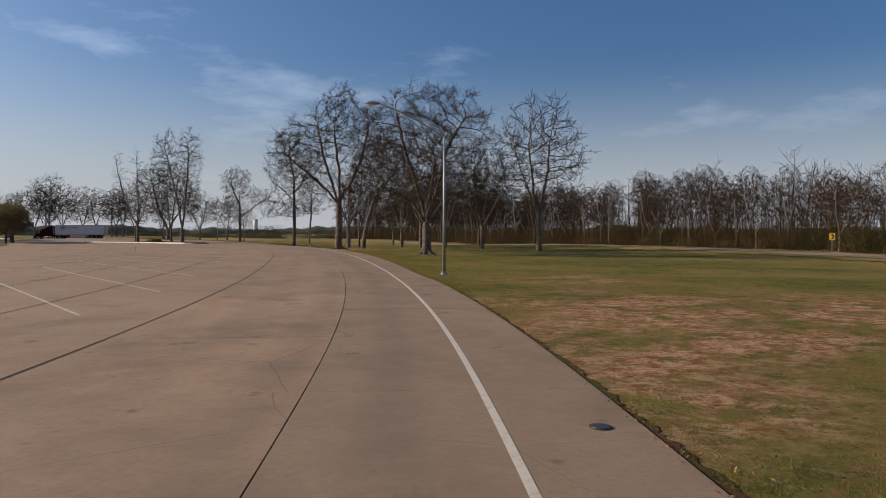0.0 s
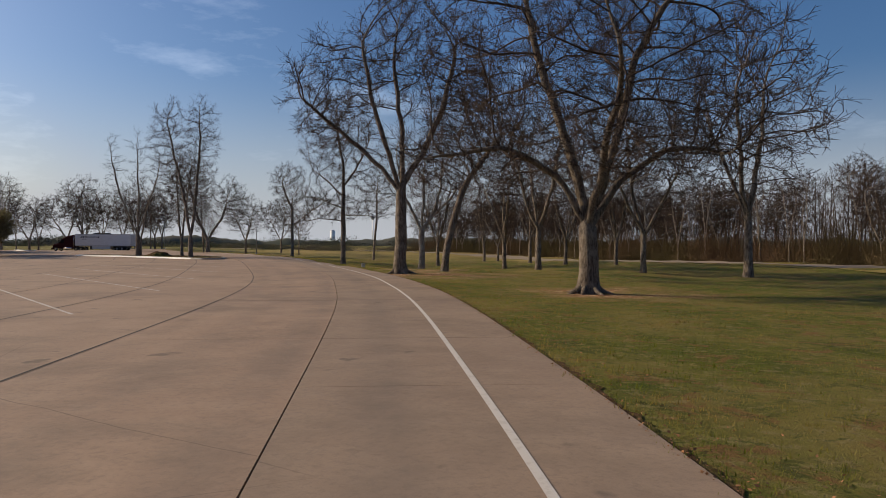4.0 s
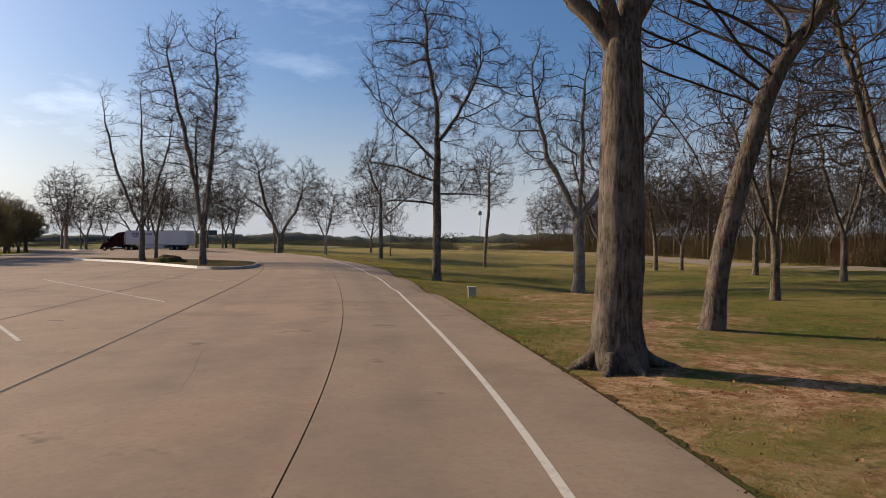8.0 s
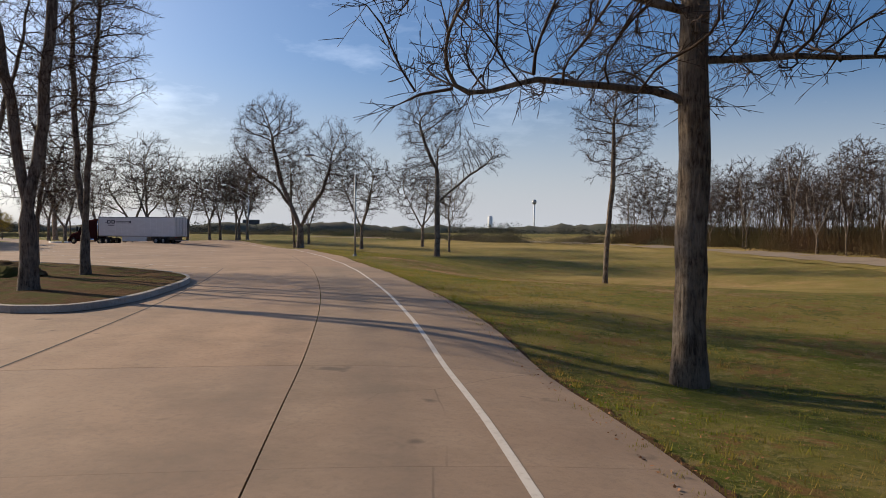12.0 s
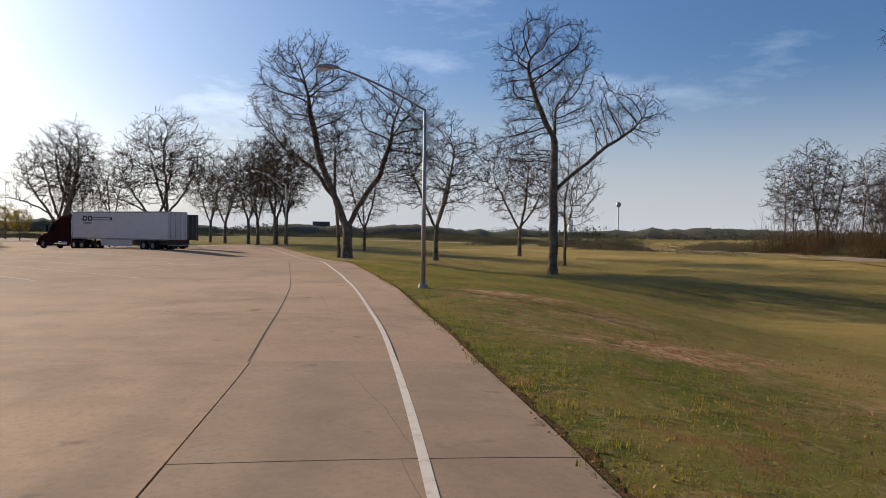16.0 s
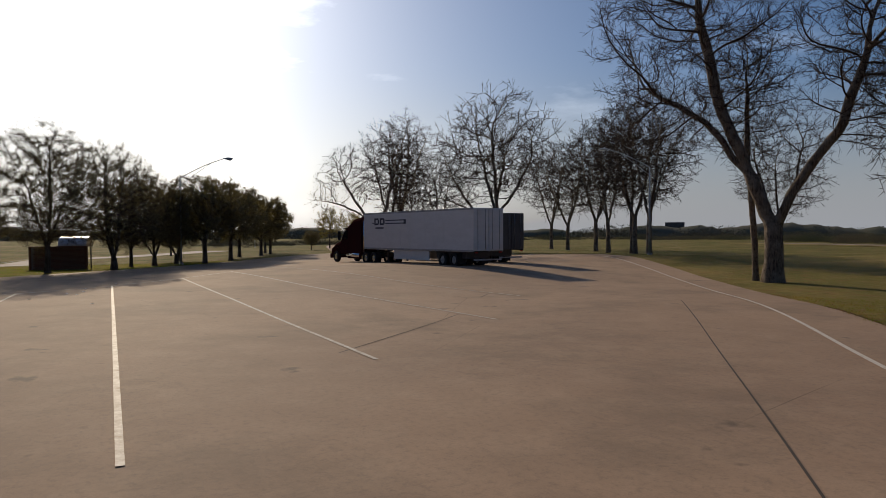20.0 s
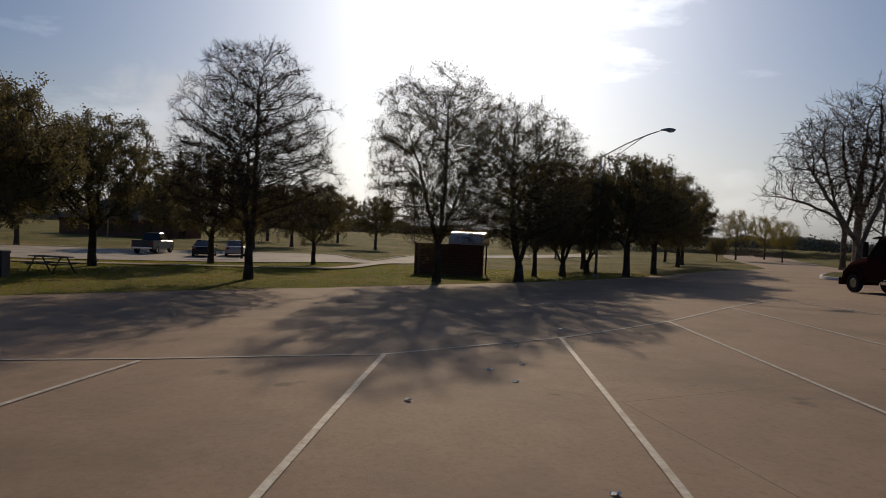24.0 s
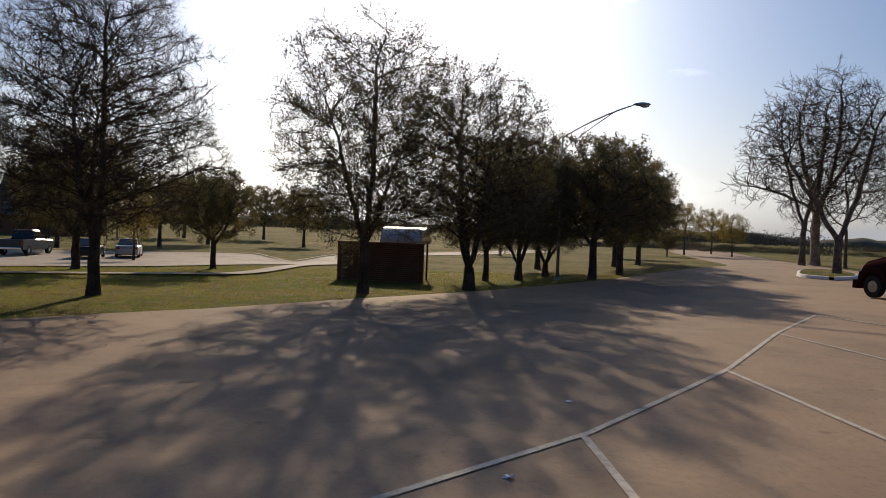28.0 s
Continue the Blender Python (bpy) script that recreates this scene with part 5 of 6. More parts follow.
def wheel(parent, x, y, r, wide, rim_mat, name="wheel"):
    """A wheel on an axle along y."""
    w = new(name)
    w.empty_display_size = 0.1
    w.parent = parent
    w.matrix_basis = Matrix.Translation((x, y, r))
    prof = [(r * 0.58, -wide / 2), (r * 0.93, -wide / 2), (r, -wide * 0.36), (r, wide * 0.36), (r * 0.93, wide / 2), (r * 0.58, wide / 2)]
    bm = bmesh.new()
    n = 24
    rings = [[bm.verts.new((pr * math.cos(a), py, pr * math.sin(a))) for pr, py in prof] for a in (math.tau * k / n for k in range(n))]
    for k in range(n):
        for j in range(len(prof) - 1):
            bm.faces.new((rings[k][j], rings[(k + 1) % n][j], rings[(k + 1) % n][j + 1], rings[k][j + 1]))
    bmesh.ops.recalc_face_normals(bm, faces=bm.faces)
    part("tyre", bm, RUBBER, w)
    bm = rod([(0, -wide * 0.42, 0), (0, -wide * 0.3, 0), (0, wide * 0.3, 0), (0, wide * 0.42, 0)], [r * 0.5, r * 0.59, r * 0.59, r * 0.5], 18)
    rod([(0, -wide * 0.5, 0), (0, wide * 0.5, 0)], r * 0.2, 12, bm)
    part("rim", bm, rim_mat, w)
    return w


def loft(sections, mat, name, parent, label="", bevel=0.0):
    """A body from sections (x, list of (y, z)) with the same count of corners."""
    bm = bmesh.new()
    rings = [[bm.verts.new((x, y, z)) for y, z in ring] for x, ring in sections]
    n = len(rings[0])
    for a, b in zip(rings, rings[1:]):
        for k in range(n):
            bm.faces.new((a[k], a[(k + 1) % n], b[(k + 1) % n], b[k]))
    bm.faces.new(rings[0])
    bm.faces.new(rings[-1][::-1])
    bmesh.ops.recalc_face_normals(bm, faces=bm.faces)
    if bevel:
        bmesh.ops.bevel(bm, geom=list(bm.edges), offset=bevel, segments=2, affect="EDGES", clamp_overlap=True)
    return part(name, bm, mat, parent, label)


def semi_trailer(at, mat, label, marked=True, length=16.0, dark=False):
    """A box trailer: nose at x = 0, tail at x = length."""
    tr = thing("semi_trailer", at, label, "trailer", "semi trailers")
    part("box_body", box(0, -1.29, 1.15, length, 1.29, 4.05, 0.03), mat, tr)
    part("bottom_rail", box(0.05, -1.31, 1.08, length - 0.02, -1.24, 1.22, 0.01), DARKMETAL if dark else STEEL, tr)
    part("bottom_rail", box(0.05, 1.24, 1.08, length - 0.02, 1.31, 1.22, 0.01), DARKMETAL if dark else STEEL, tr)
    part("top_rail", box(0.02, -1.305, 3.93, length, -1.26, 4.06, 0.01), STEEL if not dark else DARKMETAL, tr)
    part("top_rail", box(0.02, 1.26, 3.93, length, 1.305, 4.06, 0.01), STEEL if not dark else DARKMETAL, tr)
    for k in range(1, 13):
        x = length * k / 13
        for s in (-1, 1):
            part("rib", box(x - 0.02, s * 1.292 - 0.006, 1.24, x + 0.02, s * 1.292 + 0.006, 3.92), mat, tr)
    for s in (-1, 1):
        skirt = box(4.6, s * 1.2 - 0.02, 0.38, length - 5.3, s * 1.2 + 0.02, 1.08, 0.008)
        part("side_skirt", skirt, WHITE if not dark else DARKBOX, tr)
        part("landing_leg", box(3.2, s * 0.9 - 0.06, 0.12, 3.34, s * 0.9 + 0.06, 1.1, 0.01), DARKMETAL, tr)
        door = part("rear_door", box(length + 0.0, s * 0.65 - 0.62, 1.22, length + 0.05, s * 0.65 + 0.62, 3.98, 0.01), mat, tr)
        for b in (0.3, 0.95):
            part("lock_rod", rod([(length + 0.07, s * b, 1.25), (length + 0.07, s * b, 3.95)], 0.018, 6), STEEL, door)
        part("tail_light", box(length + 0.0, s * 1.05 - 0.12, 1.0, length + 0.04, s * 1.05 + 0.12, 1.1, 0.01), REDLENS, tr)
    part("bumper_bar", box(length - 0.15, -1.15, 0.5, length, 1.15, 0.6, 0.01), STEEL, tr)
    part("bogie", box(length - 4.7, -1.0, 0.6, length - 1.1, 1.0, 1.1, 0.03), DARKMETAL, tr)
    for x in (length - 3.6, length - 2.25):
        for s in (-1, 1):
            wheel(tr, x, s * 1.02, 0.5, 0.52, STEEL)
            part("mud_flap", box(x + 0.62, s * 1.0 - 0.3, 0.2, x + 0.63, s * 1.0 + 0.3, 1.0), RUBBER, tr) if x > length - 3 else None
    if marked:
        for s in (-1, 1):
            y = s * 1.305
            for k, (x0, x1, z0, z1) in enumerate(((1.75, 2.5, 3.05, 3.6), (2.62, 3.37, 3.05, 3.6))):
                ring = bmesh.new()
                for a0, a1, b0, b1 in ((x0, x0 + 0.2, z0, z1), (x0, x1 - 0.1, z1 - 0.14, z1), (x0, x1 - 0.1, z0, z0 + 0.14), (x1 - 0.22, x1, z0 + 0.1, z1 - 0.1)):
                    box(a0, min(y, y - s * 0.004), b0, a1, max(y, y - s * 0.004), b1, 0, ring)
                part("logo", ring, DECAL, tr, "dark block logo")
            for x0, x1, z0, z1 in ((1.4, 1.7, 3.16, 3.22), (3.5, 6.3, 3.36, 3.44), (3.5, 6.3, 3.12, 3.2), (6.2, 6.5, 3.1, 3.46), (1.9, 3.2, 2.75, 2.87)):
                part("logo_bar", box(x0, min(y, y - s * 0.004), z0, x1, max(y, y - s * 0.004), z1), DECAL, tr)
    return tr


def tractor(at, paint, label):
    """A conventional road tractor facing -x; its fifth wheel at x = 6."""
    tk = thing("truck_tractor", at, label, "truck", "trucks")
    part("chassis", box(0.6, -0.45, 0.6, 8.4, 0.45, 0.95, 0.03), DARKMETAL, tk)
    sec = lambda x, w, z0, z1, c: (x, [(-w, z0), (-w, z1 - c), (-w + c, z1), (w - c, z1), (w, z1 - c), (w, z0)])
    hood = loft([sec(0.15, 0.85, 0.75, 1.35, 0.2), sec(0.4, 0.98, 0.7, 1.62, 0.25), sec(1.4, 1.08, 0.75, 1.86, 0.28), sec(2.2, 1.15, 0.75, 2.0, 0.28)], paint, "hood", tk, "", 0.04)
    part("grille", box(0.1, -0.55, 0.78, 0.2, 0.55, 1.45, 0.03), DARKMETAL, hood)
    for s in (-1, 1):
        part("headlight", box(0.2, s * 0.86 - 0.14, 1.0, 0.42, s * 0.86 + 0.14, 1.22, 0.04), LENS, hood)
        part("fender", prism([(0.35, 0.72), (0.42, 1.12), (0.75, 1.34), (1.25, 1.38), (1.75, 1.2), (1.95, 0.72), (1.78, 0.72), (1.6, 1.05), (1.2, 1.18), (0.85, 1.12), (0.62, 0.92), (0.55, 0.72)], s * 1.0 - 0.2, s * 1.0 + 0.22), paint, hood)
    part("bumper", box(0.0, -1.15, 0.35, 0.3, 1.15, 0.75, 0.06), paint, tk)
    cab = loft([sec(2.1, 1.15, 0.75, 2.05, 0.2), sec(2.75, 1.17, 0.75, 2.95, 0.25), sec(3.3, 1.18, 0.75, 3.25, 0.3), sec(4.2, 1.2, 0.75, 3.75, 0.3), sec(5.9, 1.2, 0.75, 4.0, 0.3)], paint, "cab", tk, "", 0.03)
    part("windshield", prism([(2.16, 2.1), (2.74, 2.93), (2.70, 2.97), (2.1, 2.12)], -0.95, 0.95), GLASS, cab)
    for s in (-1, 1):
        y0, y1 = sorted((s * 1.165, s * 1.215))
        part("side_window", prism([(2.55, 2.05), (2.95, 2.8), (3.45, 2.85), (3.45, 2.05)], y0, y1), GLASS, cab)
        part("door", prism([(2.35, 0.95), (2.35, 1.95), (2.5, 2.0), (3.5, 2.0), (3.5, 0.95)], y0, y1 - 0.02 if s > 0 else y1), paint, cab)
        part("mirror", box(2.25, s * 1.42 - 0.12, 1.95, 2.4, s * 1.42 + 0.12, 2.75, 0.04), BLACKPAINT, cab)
        part("fuel_tank", rod([(3.3, s * 0.95, 0.68), (5.6, s * 0.95, 0.68)], 0.31, 14), CHROME, tk)
        part("side_fairing", box(3.5, s * 1.18 - 0.03, 0.4, 5.9, s * 1.18 + 0.03, 1.0, 0.02), paint, tk)
        part("exhaust_stack", rod([(6.05, s * 1.0, 0.9), (6.05, s * 1.0, 3.6)], 0.07, 10), CHROME, tk)
    part("roof_visor", prism([(2.6, 2.95), (2.3, 2.9), (2.35, 2.98), (2.75, 3.06)], -1.05, 1.05), BLACKPAINT, cab)
    for k in range(5):
        part("marker_light", box(2.95, -0.8 + 0.4 * k - 0.05, 3.12, 3.1, -0.8 + 0.4 * k + 0.05, 3.19, 0.015), REDLENS, cab)
    for x, dual in ((1.15, 0.3), (6.75, 0.52), (8.05, 0.52)):
        for s in (-1, 1):
            wheel(tk, x, s * 1.02, 0.51, dual, CHROME)
    part("fifth_wheel", rod([(7.4, 0, 0.95), (7.4, 0, 1.12)], 0.45, 16), DARKMETAL, tk)
    return tk


def ground_pose(x, y, turn):
    return Matrix.Translation((x, y, land1(x, y) + 0.06)) @ Matrix.Rotation(radians(turn), 4, "Z")


semi_trailer(ground_pose(-117.6, 179.5, 3.6), WHITE, "white box semi trailer with a dark logo parked on the lot", length=14.8)
tractor(ground_pose(-124.2, 179.1, 3.6), MAROON, "dark maroon road tractor parked on the lot")
semi_trailer(ground_pose(-123.4, 185.9, 3.6), DARKBOX, "dark box semi trailer parked behind the white one", False, length=14.8, dark=True)


def sedan(at, paint, label):
    car = thing("car", at, label, "car", "parked cars")
    prof = lambda x, zb, zt, w: (x, [(-w, zb), (-w, zt - 0.08), (-w + 0.08, zt), (w - 0.08, zt), (w, zt - 0.08), (w, zb)])
    part_body = loft([prof(0.0, 0.35, 0.62, 0.75), prof(0.25, 0.22, 0.72, 0.86), (prof(1.3, 0.2, 0.92, 0.89)), prof(2.6, 0.2, 0.95, 0.9), prof(3.9, 0.2, 0.98, 0.89), prof(4.6, 0.3, 0.92, 0.82), prof(4.75, 0.35, 0.7, 0.76)], paint, "body", car, "", 0.03)
    loft([prof(1.25, 0.88, 0.93, 0.78), prof(1.95, 0.9, 1.42, 0.64), prof(3.1, 0.9, 1.45, 0.64), prof(4.05, 0.92, 0.99, 0.76)], GLASS, "cabin_glass", car, "", 0.02)
    loft([prof(1.9, 1.38, 1.435, 0.6), prof(2.4, 1.42, 1.475, 0.62), prof(3.15, 1.41, 1.465, 0.62)], paint, "roof", car, "", 0.01)
    for x in (0.85, 3.75):
        for s in (-1, 1):
            wheel(car, x, s * 0.8, 0.33, 0.21, STEEL)
    for s in (-1, 1):
        part("headlight", box(0.02, s * 0.62 - 0.14, 0.55, 0.14, s * 0.62 + 0.14, 0.68, 0.03), LENS, car)
        part("tail_light", box(4.66, s * 0.62 - 0.14, 0.68, 4.77, s * 0.62 + 0.14, 0.84, 0.03), REDLENS, car)
        part("mirror", box(1.6, s * 0.97 - 0.08, 0.93, 1.72, s * 0.97 + 0.08, 1.05, 0.03), paint, car)
    part("bumper", box(4.68, -0.75, 0.3, 4.82, 0.75, 0.55, 0.04), paint, car)
    return car


def pickup(at, paint, label):
    car = thing("pickup_truck", at, label, "pickup truck", "parked cars")
    prof = lambda x, zb, zt, w: (x, [(-w, zb), (-w, zt - 0.07), (-w + 0.07, zt), (w - 0.07, zt), (w, zt - 0.07), (w, zb)])
    loft([prof(0.0, 0.5, 0.95, 0.85), prof(0.2, 0.42, 1.12, 0.96), prof(1.6, 0.42, 1.2, 0.98), prof(3.4, 0.42, 1.22, 0.98)], paint, "body", car, "", 0.03)
    loft([prof(1.5, 1.15, 1.2, 0.85), prof(2.1, 1.15, 1.85, 0.72), prof(3.2, 1.15, 1.87, 0.72), prof(3.45, 1.15, 1.22, 0.82)], GLASS, "cab_glass", car, "", 0.02)
    loft([prof(2.05, 1.8, 1.87, 0.68), prof(2.5, 1.84, 1.91, 0.7), prof(3.22, 1.83, 1.9, 0.7)], paint, "cab_roof", car, "", 0.01)
    for s in (-1, 1):
        part("bed_side", box(3.42, s * 0.92 - 0.06, 0.45, 5.5, s * 0.92 + 0.06, 1.2, 0.03), paint, car)
        part("tail_light", box(5.46, s * 0.9 - 0.06, 0.8, 5.54, s * 0.9 + 0.06, 1.1, 0.01), REDLENS, car)
        part("headlight", box(0.02, s * 0.72 - 0.14, 0.82, 0.14, s * 0.72 + 0.14, 1.0, 0.03), LENS, car)
        part("mirror", box(1.9, s * 1.08 - 0.1, 1.2, 2.02, s * 1.08 + 0.1, 1.42, 0.03), BLACKPAINT, car)
    part("bed_floor", box(3.42, -0.86, 0.62, 5.45, 0.86, 0.7), paint, car)
    part("tailgate", box(5.43, -0.88, 0.55, 5.5, 0.88, 1.2, 0.02), paint, car)
    part("bumper", box(5.5, -0.9, 0.45, 5.66, 0.9, 0.62, 0.03), CHROME, car)
    for x in (0.95, 4.5):
        for s in (-1, 1):
            wheel(car, x, s * 0.86, 0.39, 0.26, STEEL)
    return car


pickup(ground_pose(-156.5, 130.7, -2), GREYPAINT, "dark grey pickup truck parked across the lawn")
sedan(ground_pose(-154.1, 135.4, 9), BLACKPAINT, "dark compact car parked across the lawn")
sedan(ground_pose(-157.2, 137.4, 11), SILVER, "silver saloon car parked across the lawn")

# ---- picnic side ----
WALK = [(-128.5, 126), (-128.5, 138), (-130.5, 146), (-133, 149.7), (-144, 152.4), (-158, 156.5)]
pk_a = curve([(-126, 104), (-131, 122), (-134.8, 137), (-137, 144), (-143, 149.5), (-150, 153.5), (-163, 157.5), (-180, 166), (-207, 193)], 1.0)
pk_b = curve([(-146, 96), (-156, 118), (-164, 136), (-166, 145.5), (-160, 148.5), (-154, 150.8), (-166, 153.8), (-183, 160.5), (-213, 188)], 1.0)
ribbon("car_park", resample(pk_b, 120), resample(pk_a, 120), 0.05, DRIVE, None, "pale concrete car park and drive beyond the lawn", "structure", "road", 12)
w = curve(WALK, 1.0)
ribbon("footpath", aside(w, 0.6), aside(w, -0.6), 0.07, DRIVE, None, "narrow concrete footpath on the picnic lawn", "structure", "path")
kerb_line = pk_b
ribbon("far_kerb", aside(kerb_line, 0.1), aside(kerb_line, -0.1), 0.17, KERB, None, "pale kerb of the car park", "structure", "kerb")


def picnic_shelter(at):
    sh = thing("picnic_shelter", at, "picnic shelter with a low brick screen wall and curved metal roof", "shelter")
    wall = new("screen_wall", mesh_of("core", *(lambda b: (b[0], b[1]))(([(x, y, z) for x in (0.02, 0.2) for y in (-1.98, 1.98) for z in (-0.1, 1.78)], [(0, 1, 3, 2), (4, 6, 7, 5), (0, 4, 5, 1), (2, 3, 7, 6), (1, 5, 7, 3), (0, 2, 6, 4)])), MORTAR))
    wall.parent = sh
    brick = bmesh.new()
    box(0, -0.117, 0, 0.22, 0.117, 0.088, 0.006, brick)
    me = bpy.data.meshes.new("brick")
    brick.to_mesh(me)
    brick.free()
    me.materials.append(BRICK.m)
    for r in range(18):
        for c in range(16):
            y = -1.95 + 0.247 * c + (0.123 if r % 2 else 0)
            if y < 1.86:
                o = new("brick", me)
                o.parent = wall
                o.matrix_basis = Matrix.Translation((0, y, 0.1 * r - 0.02))
    part("wall_cap", box(-0.05, -2.2, 1.782, 0.28, 2.2, 1.87, 0.015), BRICK, sh)
    prof = [(1.7 + 1.15 * math.cos(a), 1.8 + 0.78 * math.sin(a)) for a in np.linspace(math.pi, 0, 15)]
    prof2 = [(1.7 + 1.2 * math.cos(a), 1.82 + 0.84 * math.sin(a)) for a in np.linspace(0, math.pi, 15)]
    part("roof", prism(prof + prof2, -2.0, 0.15), ROOF, sh, "curved sheet metal roof")
    for x in (0.62, 2.78):
        for y in (-1.85, 0.0):
            part("post", rod([(x, y, -0.1), (x, y, 1.84)], 0.05, 8), DARKMETAL, sh)
    for s in (-1, 1):
        part("pier", box(-0.03, s * 2.07 - 0.1, -0.1, 0.25, s * 2.07 + 0.1, 1.78, 0.012), BRICK, sh)
    part("tabletop", box(1.3, -1.8, 0.72, 2.1, -0.1, 0.78, 0.02), KERB, sh)
    part("bench", box(0.8, -1.8, 0.42, 1.08, -0.1, 0.47, 0.02), KERB, sh)
    part("bench", box(2.32, -1.8, 0.42, 2.6, -0.1, 0.47, 0.02), KERB, sh)
    part("pedestal", box(1.5, -1.2, 0.42, 1.9, -0.7, 0.72, 0.02), KERB, sh)
    part("table_leg", box(0.9, -1.2, -0.05, 2.5, -0.7, 0.42, 0.02), KERB, sh)
    return sh


picnic_shelter(Matrix.Translation((-129.6, 156.4, land1(-129.6, 156.4) + 0.05)) @ Matrix.Rotation(radians(162), 4, "Z"))

def picnic_table(x, y, turn):
    pt = thing("picnic_table", Matrix.Translation((x, y, land1(x, y))) @ Matrix.Rotation(radians(turn), 4, "Z"), "dark picnic table with two benches under the oaks", "picnic table")
    for k in range(5):
        part("board", box(-0.9, -0.37 + 0.15 * k, 0.72, 0.9, -0.24 + 0.15 * k, 0.76, 0.008), ROOFBROWN, pt)
    for s in (-1, 1):
        part("bench", box(-0.9, s * 0.7 - 0.13, 0.42, 0.9, s * 0.7 + 0.13, 0.46, 0.008), ROOFBROWN, pt)
        part("leg_frame", rod([(s * 0.65, -0.75, -0.05), (s * 0.65, -0.2, 0.72), (s * 0.65, 0.2, 0.72), (s * 0.65, 0.75, -0.05)], 0.035, 8), DARKMETAL, pt)
        part("cross_bar", rod([(s * 0.65, -0.72, 0.4), (s * 0.65, 0.72, 0.4)], 0.03, 8), DARKMETAL, pt)
    return pt


picnic_table(-119.2, 137.6, 75)
tb = thing("trash_bin", Matrix.Translation((-116.2, 136.9, land1(-116.2, 136.9))), "dark square trash bin on the picnic lawn", "trash bin")
part("body", box(-0.32, -0.32, -0.03, 0.32, 0.32, 0.95, 0.03), DARKMETAL, tb)
part("lid", box(-0.35, -0.35, 0.95, 0.35, 0.35, 1.08, 0.05), DARKBOX, tb)

# ---- utility box, signs, far things ----
ub = thing("utility_box", Matrix.Translation((-16.7, 100.2, land1(-16.7, 100.2) - 0.04)) @ Matrix.Rotation(0.4, 4, "Z"), "small pale concrete utility post on the grass", "utility box")
part("post", box(-0.2, -0.2, -0.1, 0.2, 0.2, 0.72, 0.02), KERB, ub)
part("cap", box(-0.23, -0.23, 0.72, 0.23, 0.23, 0.8, 0.03), KERB, ub)


def chevron(x, y, turn):
    sg = thing("road_sign", Matrix.Translation((x, y, land1(x, y) + 0.3)) @ Matrix.Rotation(radians(turn), 4, "Z"), "yellow road sign with a black chevron on a steel post", "road sign")
    part("post", rod([(0, 0, -0.4), (0, 0, 2.4)], 0.035, 8), STEEL, sg)
    pl = part("panel", box(-0.3, -0.03, 1.6, 0.3, -0.01, 2.4, 0.0), SIGNYELLOW, sg)
    part("chevron", prism([(-0.15, 1.7), (0.1, 2.0), (-0.15, 2.3), (0.05, 2.3), (0.25, 2.0), (0.05, 1.7)], -0.036, -0.031), SIGNBLACK, pl)


chevron(55, 66, -20)
tw = thing("silo", Matrix.Translation((-314, 871, 0)), "tall white silo far off on the horizon", "silo")
part("shaft", rod([(0, 0, -2), (0, 0, 17)], 2.8, 20), SIGNWHITE, tw)
part("cap", rod([(0, 0, 17), (0, 0, 18), (0, 0, 18.8)], [2.9, 2.0, 0.3], 20), SIGNWHITE, tw)
wt = thing("water_tower", Matrix.Translation((-260, 868, 0)), "slender water tower on the horizon", "water tower")
part("stem", rod([(0, 0, -2), (0, 0, 31)], 0.7, 10), SIGNWHITE, wt)
part("tank", rod([(0, 0, 31), (0, 0, 32.5), (0, 0, 35), (0, 0, 36.5)], [1.2, 2.5, 2.5, 0.8], 16), STEEL, wt)
bb = thing("billboard", Matrix.Translation((-421, 580, 0)) @ Matrix.Rotation(radians(32), 4, "Z"), "dark billboard standing far across the field", "billboard")
part("panel", box(-7, -0.3, 5, 7, 0.3, 10, 0.05), DARKBOX, bb)
for x in (-5, 0, 5):
    part("post", rod([(x, 0, -1), (x, 0, 5)], 0.3, 8), DARKMETAL, bb)

house = thing("rest_building", Matrix.Translation((-210, 108, -0.6)) @ Matrix.Rotation(radians(70), 4, "Z") @ Matrix.Scale(0.85, 4), "low brown rest area building with a hipped roof and tower", "building")
part("wall", box(-12, -6, -0.3, 12, 6, 3.4, 0.02), BRICK, house)
bm = bmesh.new()
pv = [bm.verts.new(p) for p in ((-13.5, -7.5, 3.3), (13.5, -7.5, 3.3), (13.5, 7.5, 3.3), (-13.5, 7.5, 3.3), (-6, -0.5, 7.2), (6, -0.5, 7.2), (6, 0.5, 7.2), (-6, 0.5, 7.2))]
for f in ((0, 1, 5, 4), (1, 2, 6, 5), (2, 3, 7, 6), (3, 0, 4, 7), (4, 5, 6, 7), (3, 2, 1, 0)):
    bm.faces.new([pv[k] for k in f])
part("roof", bm, ROOFBROWN, house)
bm = bmesh.new()
pv = [bm.verts.new((sx * a, sy * a, z)) for a, z in ((3.4, 5.6), (2.3, 10.5)) for sx, sy in ((-1, -1), (1, -1), (1, 1), (-1, 1))]
for f in ((0, 1, 5, 4), (1, 2, 6, 5), (2, 3, 7, 6), (3, 0, 4, 7), (4, 5, 6, 7)):
    bm.faces.new([pv[k] for k in f])
part("tower", bm, ROOFBROWN, house)
for k in range(5):
    part("window", box(-10 + 4.4 * k, -6.06, 1.0, -8 + 4.4 * k, -5.95, 2.4, 0.01), GLASS, house)
part("door", box(11.95, -1, 0, 12.06, 1, 2.2, 0.01), GLASS, house)

